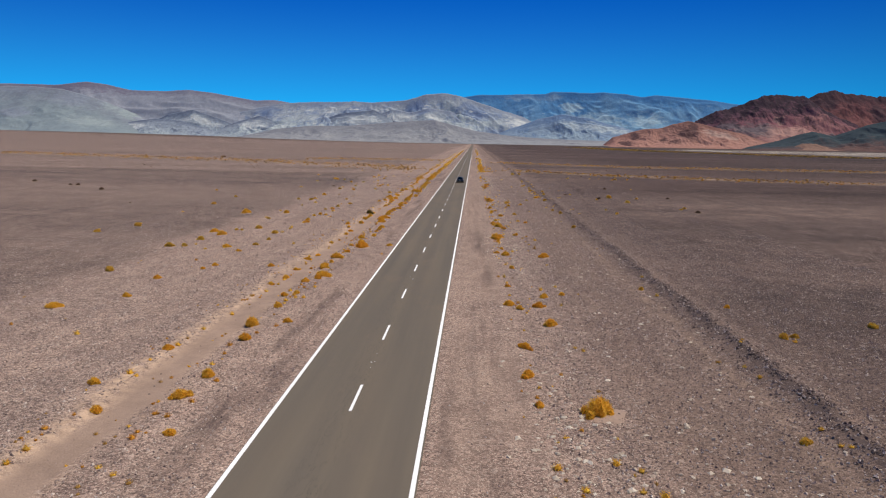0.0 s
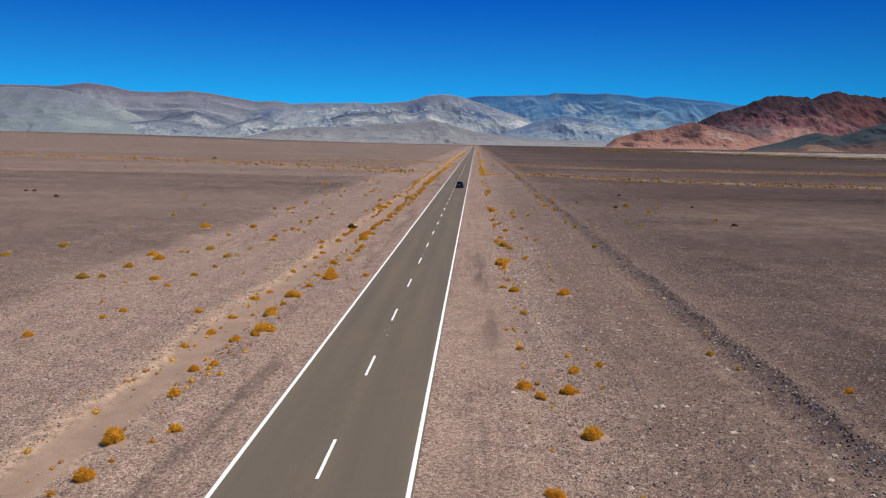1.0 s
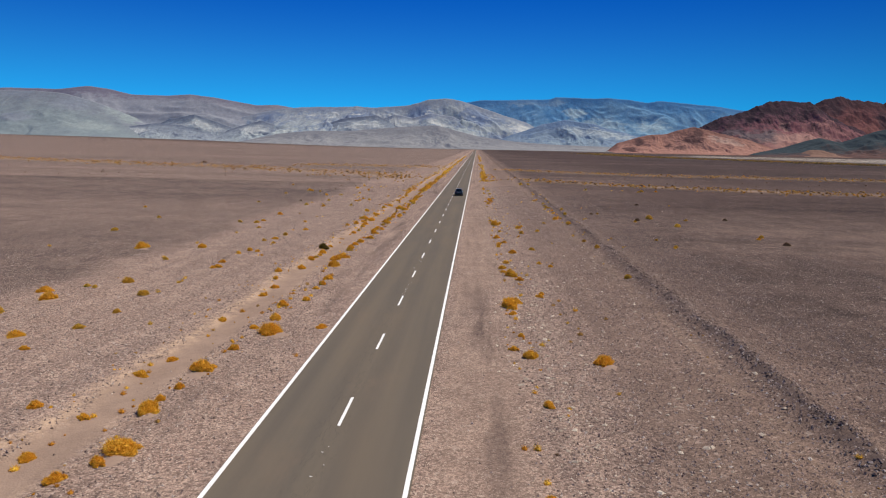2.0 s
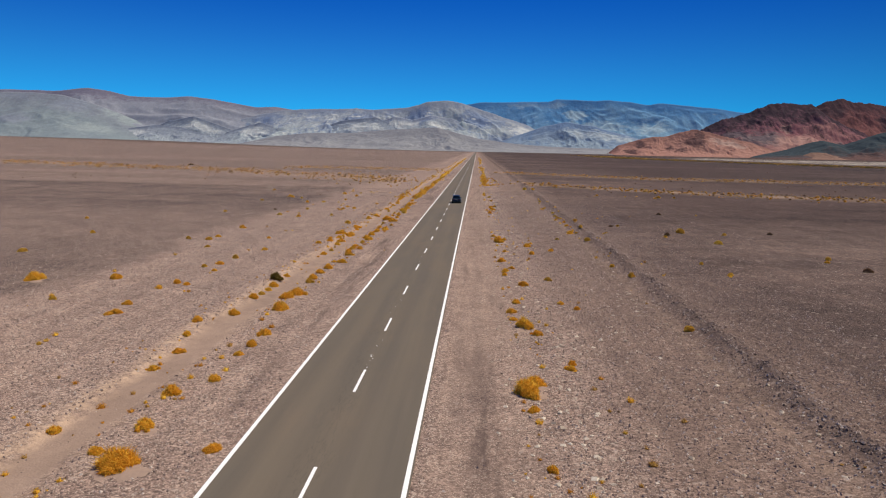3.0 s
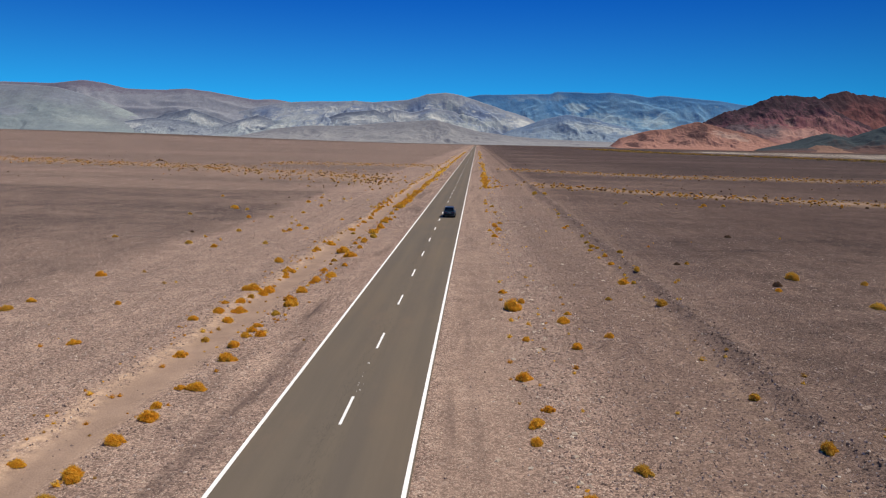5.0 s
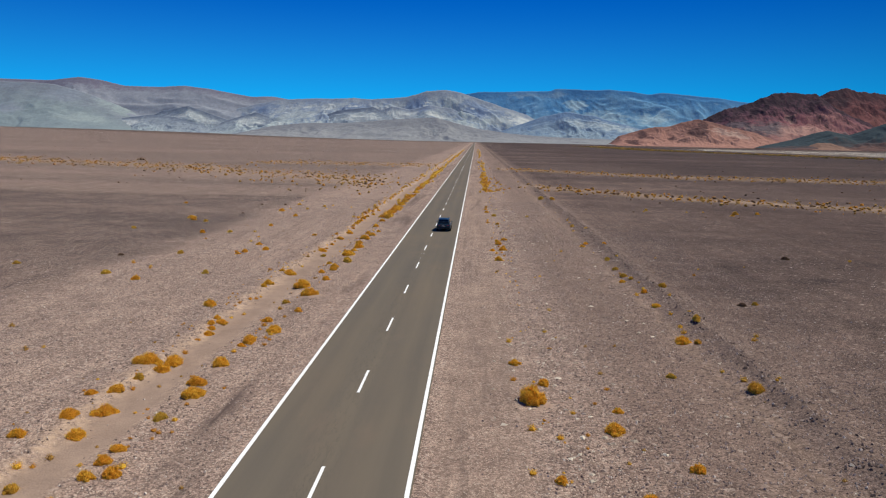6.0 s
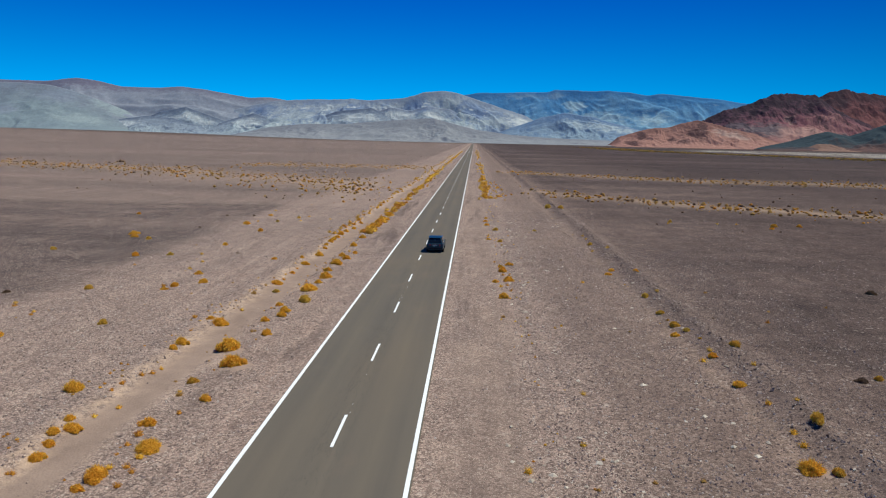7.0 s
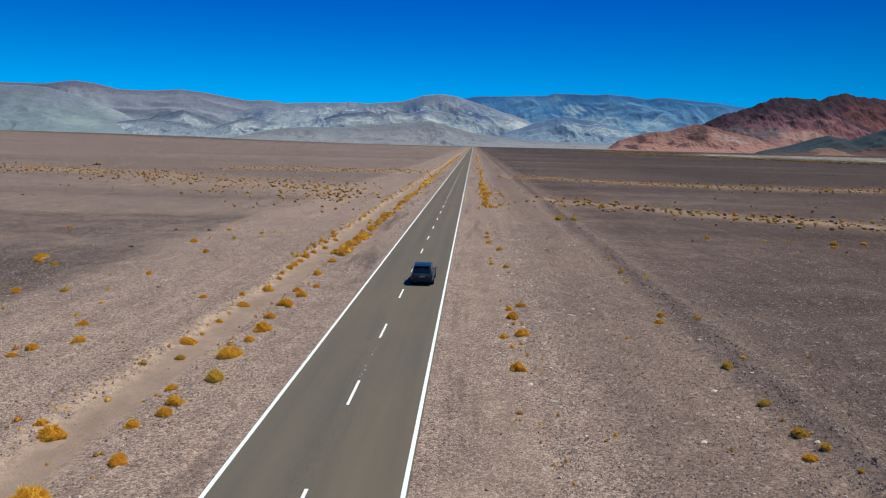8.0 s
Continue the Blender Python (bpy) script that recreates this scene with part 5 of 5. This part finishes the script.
sprinkle("olive", [
    (20.7, 38.4, 0.29), (23.0, 114.3, 0.35), (22.5, 120.7, 0.32), (19.8, 124.2, 0.33), (20.9, 137.4, 0.26), (-18.8, 139.7, 0.3),
    (-25.6, 187.7, 0.49), (20.5, 196.6, 0.41),
])
grow()

# rows of shrubs that go on along both sides of the road
far = random.Random(21)


def far_row(x, spread_x, y0, y1, count, lo, hi):
    rows = []
    for k in range(count):
        y = y0 + (y1 - y0) * far.random() ** 1.3
        rows.append((x + far.gauss(0, spread_x), y, far.uniform(lo, hi)))
    return rows


ICO = bmesh.new()
bmesh.ops.create_icosphere(ICO, subdivisions=1, radius=1.0)
ICO_V = np.array([v.co for v in ICO.verts])
ICO_F = np.array([[v.index for v in f.verts] for f in ICO.faces])
ICO.free()


def scrub(name, rows, kind, label, seed):
    """Far shrubs as uneven lumps of a few facets, joined."""
    rs = np.random.RandomState(seed)
    rows = np.array(rows)
    n = len(rows)
    v = ICO_V[None] * (0.65 + 0.6 * rs.rand(n, len(ICO_V), 1)) * np.stack([rows[:, 2] * 0.46, rows[:, 2] * 0.46, rows[:, 2] * 0.42], -1)[:, None]
    at = np.stack([rows[:, 0], rows[:, 1], height(rows[:, 0], rows[:, 1]) + rows[:, 2] * 0.12], -1)
    f = ICO_F[None] + (np.arange(n) * len(ICO_V))[:, None, None]
    return tagged(new(name, from_arrays(name, (v + at[:, None]).reshape(-1, 3), f.reshape(-1, 3), LEAF[kind])), label, "shrubs", "", "stuff")


near_rows = far_row(-8.3, 0.45, 208, 335, 150, 0.5, 1.3) + far_row(-12.0, 0.5, 205, 335, 90, 0.3, 0.8) + far_row(8.3, 0.5, 265, 345, 80, 0.6, 1.4) + far_row(10.5, 1.6, 262, 330, 40, 0.4, 0.9)
sprinkle("golden", near_rows[::3])
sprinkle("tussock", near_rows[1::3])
sprinkle("olive", near_rows[2::3])
rows = far_row(-8.6, 0.5, 320, 900, 190, 0.5, 1.3) + far_row(-12.2, 0.7, 320, 700, 80, 0.35, 0.8) + far_row(8.6, 0.6, 335, 470, 50, 0.6, 1.2) + far_row(8.5, 0.8, 470, 1000, 60, 0.6, 1.4)
scrub("roadside_scrub", rows, "golden", "golden-orange dry shrubs lining the far road", 1)
rows, gold_rows, dark_rows = [], [], []
for (ax, ay), (bx, by), half in BANDS:
    for k in range(int(abs(bx - ax) * 7.5)):
        t = far.random()
        row = (ax + (bx - ax) * t + far.gauss(0, 3), ay + (by - ay) * t + far.gauss(0, half * 0.85), 0.22 + 0.80 * far.random() ** 2.2)
        pick = far.random()
        (dark_rows if pick < 0.20 else gold_rows if pick < 0.48 else rows).append(row)
scrub("plain_scrub", rows, "straw", "ochre dry grass tussocks in strips across the plain", 2)
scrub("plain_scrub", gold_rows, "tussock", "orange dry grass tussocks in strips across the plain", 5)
dark_rows += [(-146, 407, 2.3), (-145.2, 408, 1.7), (-147.0, 406.5, 1.5)]
for k in range(420):
    y = 250 + 900 * far.random() ** 1.5
    dark_rows.append((far.uniform(-0.62, 0.62) * y, y, far.uniform(0.25, 0.7)))
dark_rows = [r for r in dark_rows if abs(r[0]) > 15]
scrub("dark_scrub", dark_rows, "dark", "dark low bushes scattered over the far plain", 3)
rows = []
for k in range(4200):
    y = 800 + 1300 * far.random() ** 1.6
    edge = float(np.interp(y, [780, 1050, 1250, 1550, 2000], [500, 400, 330, 320, 340]))
    rows.append((edge + far.gauss(0, 28) + (0 if y > 900 else far.uniform(-60, 160)), y, far.uniform(0.9, 2.4)))
scrub("marsh_scrub", rows[::2], "straw", "yellow-olive grass along the edge of the salt flat", 6)
scrub("marsh_scrub", rows[1::2], "green", "dark olive scrub along the edge of the salt flat", 4)

litter = random.Random(33)
for kind, x, wide, count in (("golden", 8.9, 0.7, 90), ("golden", -12.2, 0.5, 60), ("golden", -8.8, 0.5, 50), ("tussock", -8.7, 0.5, 80), ("straw", -8.9, 0.7, 50), ("tussock", -12.3, 0.6, 110), ("straw", -12.6, 0.9, 80), ("tussock", 8.8, 0.9, 45), ("straw", 10.5, 2.2, 20), ("straw", 19.2, 0.7, 25), ("straw", -19, 5.0, 40)):
    sprinkle(kind, [(litter.gauss(x, wide), litter.uniform(18, 255), litter.uniform(0.10, 0.26)) for k in range(count)])

for kind, (vs, fs, n) in TUFTS.items():
    if vs:
        tagged(new("small_tufts", from_arrays("small_tufts", np.concatenate(vs), np.concatenate(fs), LEAF[kind])), "small dry grass tufts between the stones", "grass", "", "stuff")


def sand_mounds(rows):
    """Low drifts of pale sand caught by the larger shrubs, with uneven rims."""
    rs = np.random.RandomState(41)
    vs, fs = [], []
    rings, turns = np.linspace(0, 1, 6), 20
    for k, (x, y, w) in enumerate(rows):
        a = np.arange(turns) * 2 * math.pi / turns
        lobes = 1 + 0.28 * np.sin(a * 2 + rs.rand() * 6) + 0.18 * np.sin(a * 3 + rs.rand() * 6) + 0.12 * rs.randn(turns)
        r = rings[:, None] * lobes[None] * w * rs.uniform(0.62, 0.85)
        px, py = x + 0.12 * w + r * np.cos(a), y - 0.15 * w + r * np.sin(a) * 1.3
        pz = height(px, py) + (0.05 + 0.03 * w) * (1 - rings[:, None] ** 1.5) - 0.022
        vs.append(np.stack([px, py, pz], -1).reshape(-1, 3))
        i = np.arange(6 * turns).reshape(6, turns)
        j = np.roll(i, -1, 1)
        fs.append(np.stack([i[:-1], i[1:], j[1:], j[:-1]], -1).reshape(-1, 4) + k * 6 * turns)
    me = from_arrays("sand_mounds", np.concatenate(vs), np.concatenate(fs), DRIFT)
    me.polygons.foreach_set("use_smooth", np.ones(len(me.polygons), bool))
    return tagged(new("sand_mounds", me), "low pale sand drifts round the shrubs", "sand", "", "stuff")


sand_mounds(MOUNDS)


# ---- stones ----
def stones(name, label, count, seed, x0, x1, y0, y1, lo, hi, density, mat_=STONE, high=1.0):
    rs = np.random.RandomState(seed)
    x, y = x0 + (x1 - x0) * rs.rand(count * 3), y0 + (y1 - y0) * rs.rand(count * 3) ** 1.25
    keep = (rs.rand(count * 3) < density(x, y)) & (np.abs(x) > 3.75)
    x, y = x[keep][:count], y[keep][:count]
    n = len(x)
    size = lo + (hi - lo) * rs.rand(n) ** 2.6
    block = np.array([(1, -0.7, -0.25), (0.9, 0.8, -0.25), (-1, 0.7, -0.25), (-0.8, -0.9, -0.25), (0.45, 0, 0.75), (-0.45, 0.1, 0.7)])
    faces = np.array([(0, 1, 4), (1, 2, 5), (1, 5, 4), (2, 3, 5), (3, 0, 4), (3, 4, 5)])
    v = block[None] * (0.65 + 0.6 * rs.rand(n, 6, 1)) + (rs.rand(n, 6, 3) - 0.5) * 0.4
    a = rs.rand(n) * 6.283
    c, s = np.cos(a)[:, None], np.sin(a)[:, None]
    v = np.stack([v[..., 0] * c - v[..., 1] * s, v[..., 0] * s + v[..., 1] * c, v[..., 2] * high], -1) * (size / 2)[:, None, None]
    at = np.stack([x, y, height(x, y) + size * 0.10], -1)
    f = faces[None] + (np.arange(n) * 6)[:, None, None]
    return tagged(new(name, from_arrays(name, (v + at[:, None]).reshape(-1, 3), f.reshape(-1, 3), mat_)), label, "stones", "", "stuff")


def on_gravel(x, y):
    ditch = step(-11.4, -10.8, x) * (1 - step(-9.4, -8.9, x))
    graded = step(3.6, 4, x) * (1 - step(6.5, 9, x)) * 0.8
    plain = np.maximum(0.8 * step(21, 26, x), 0.75 * step(22, 30, -x))
    return np.clip(0.35 + 0.65 * fbm(x * 0.15, y * 0.06, 3, 51) - ditch - graded, 0.04, 1) * (1 - plain * step(60, 120, y))


stones("gravel", "loose grey and reddish desert stones", 190000, 5, -42, 44, 14, 240, 0.035, 0.135, on_gravel)
stones("gravel", "small dark and pale stones of the stony verge", 80000, 15, 9, 30, 14, 200, 0.035, 0.115, lambda x, y: 0.3 + 0.7 * fbm(x * 0.4, y * 0.1, 3, 61))
stones("rubble", "dark angular rubble along a bulldozed ridge", 24000, 6, 18.2, 23.4, 14, 300, 0.05, 0.17, lambda x, y: np.exp(-(((x + (fbm(y * 0.07, y * 0 + 3.0, 3, 5) - 0.5) * 1.2 - 20.6) / 0.65) ** 2)) * (1 - 0.7 * step(50, 140, y)), RUBBLE)
stones("bank_stones", "stones on the washed bank beside the ditch", 3500, 8, -15.0, -11.0, 14, 260, 0.04, 0.13, lambda x, y: np.exp(-(((x + 12.4) / 1.1) ** 2)))
stones("pale_stones", "flat pale stones strewn over the gravel", 3600, 9, 6.5, 20, 14, 230, 0.09, 0.30, lambda x, y: np.clip(fbm(x * 0.3, y * 0.1, 3, 57) * 2 - 0.6, 0.05, 1) * (0.3 + np.exp(-(((x - 9.6) / 1.3) ** 2))), PALE, 0.5)
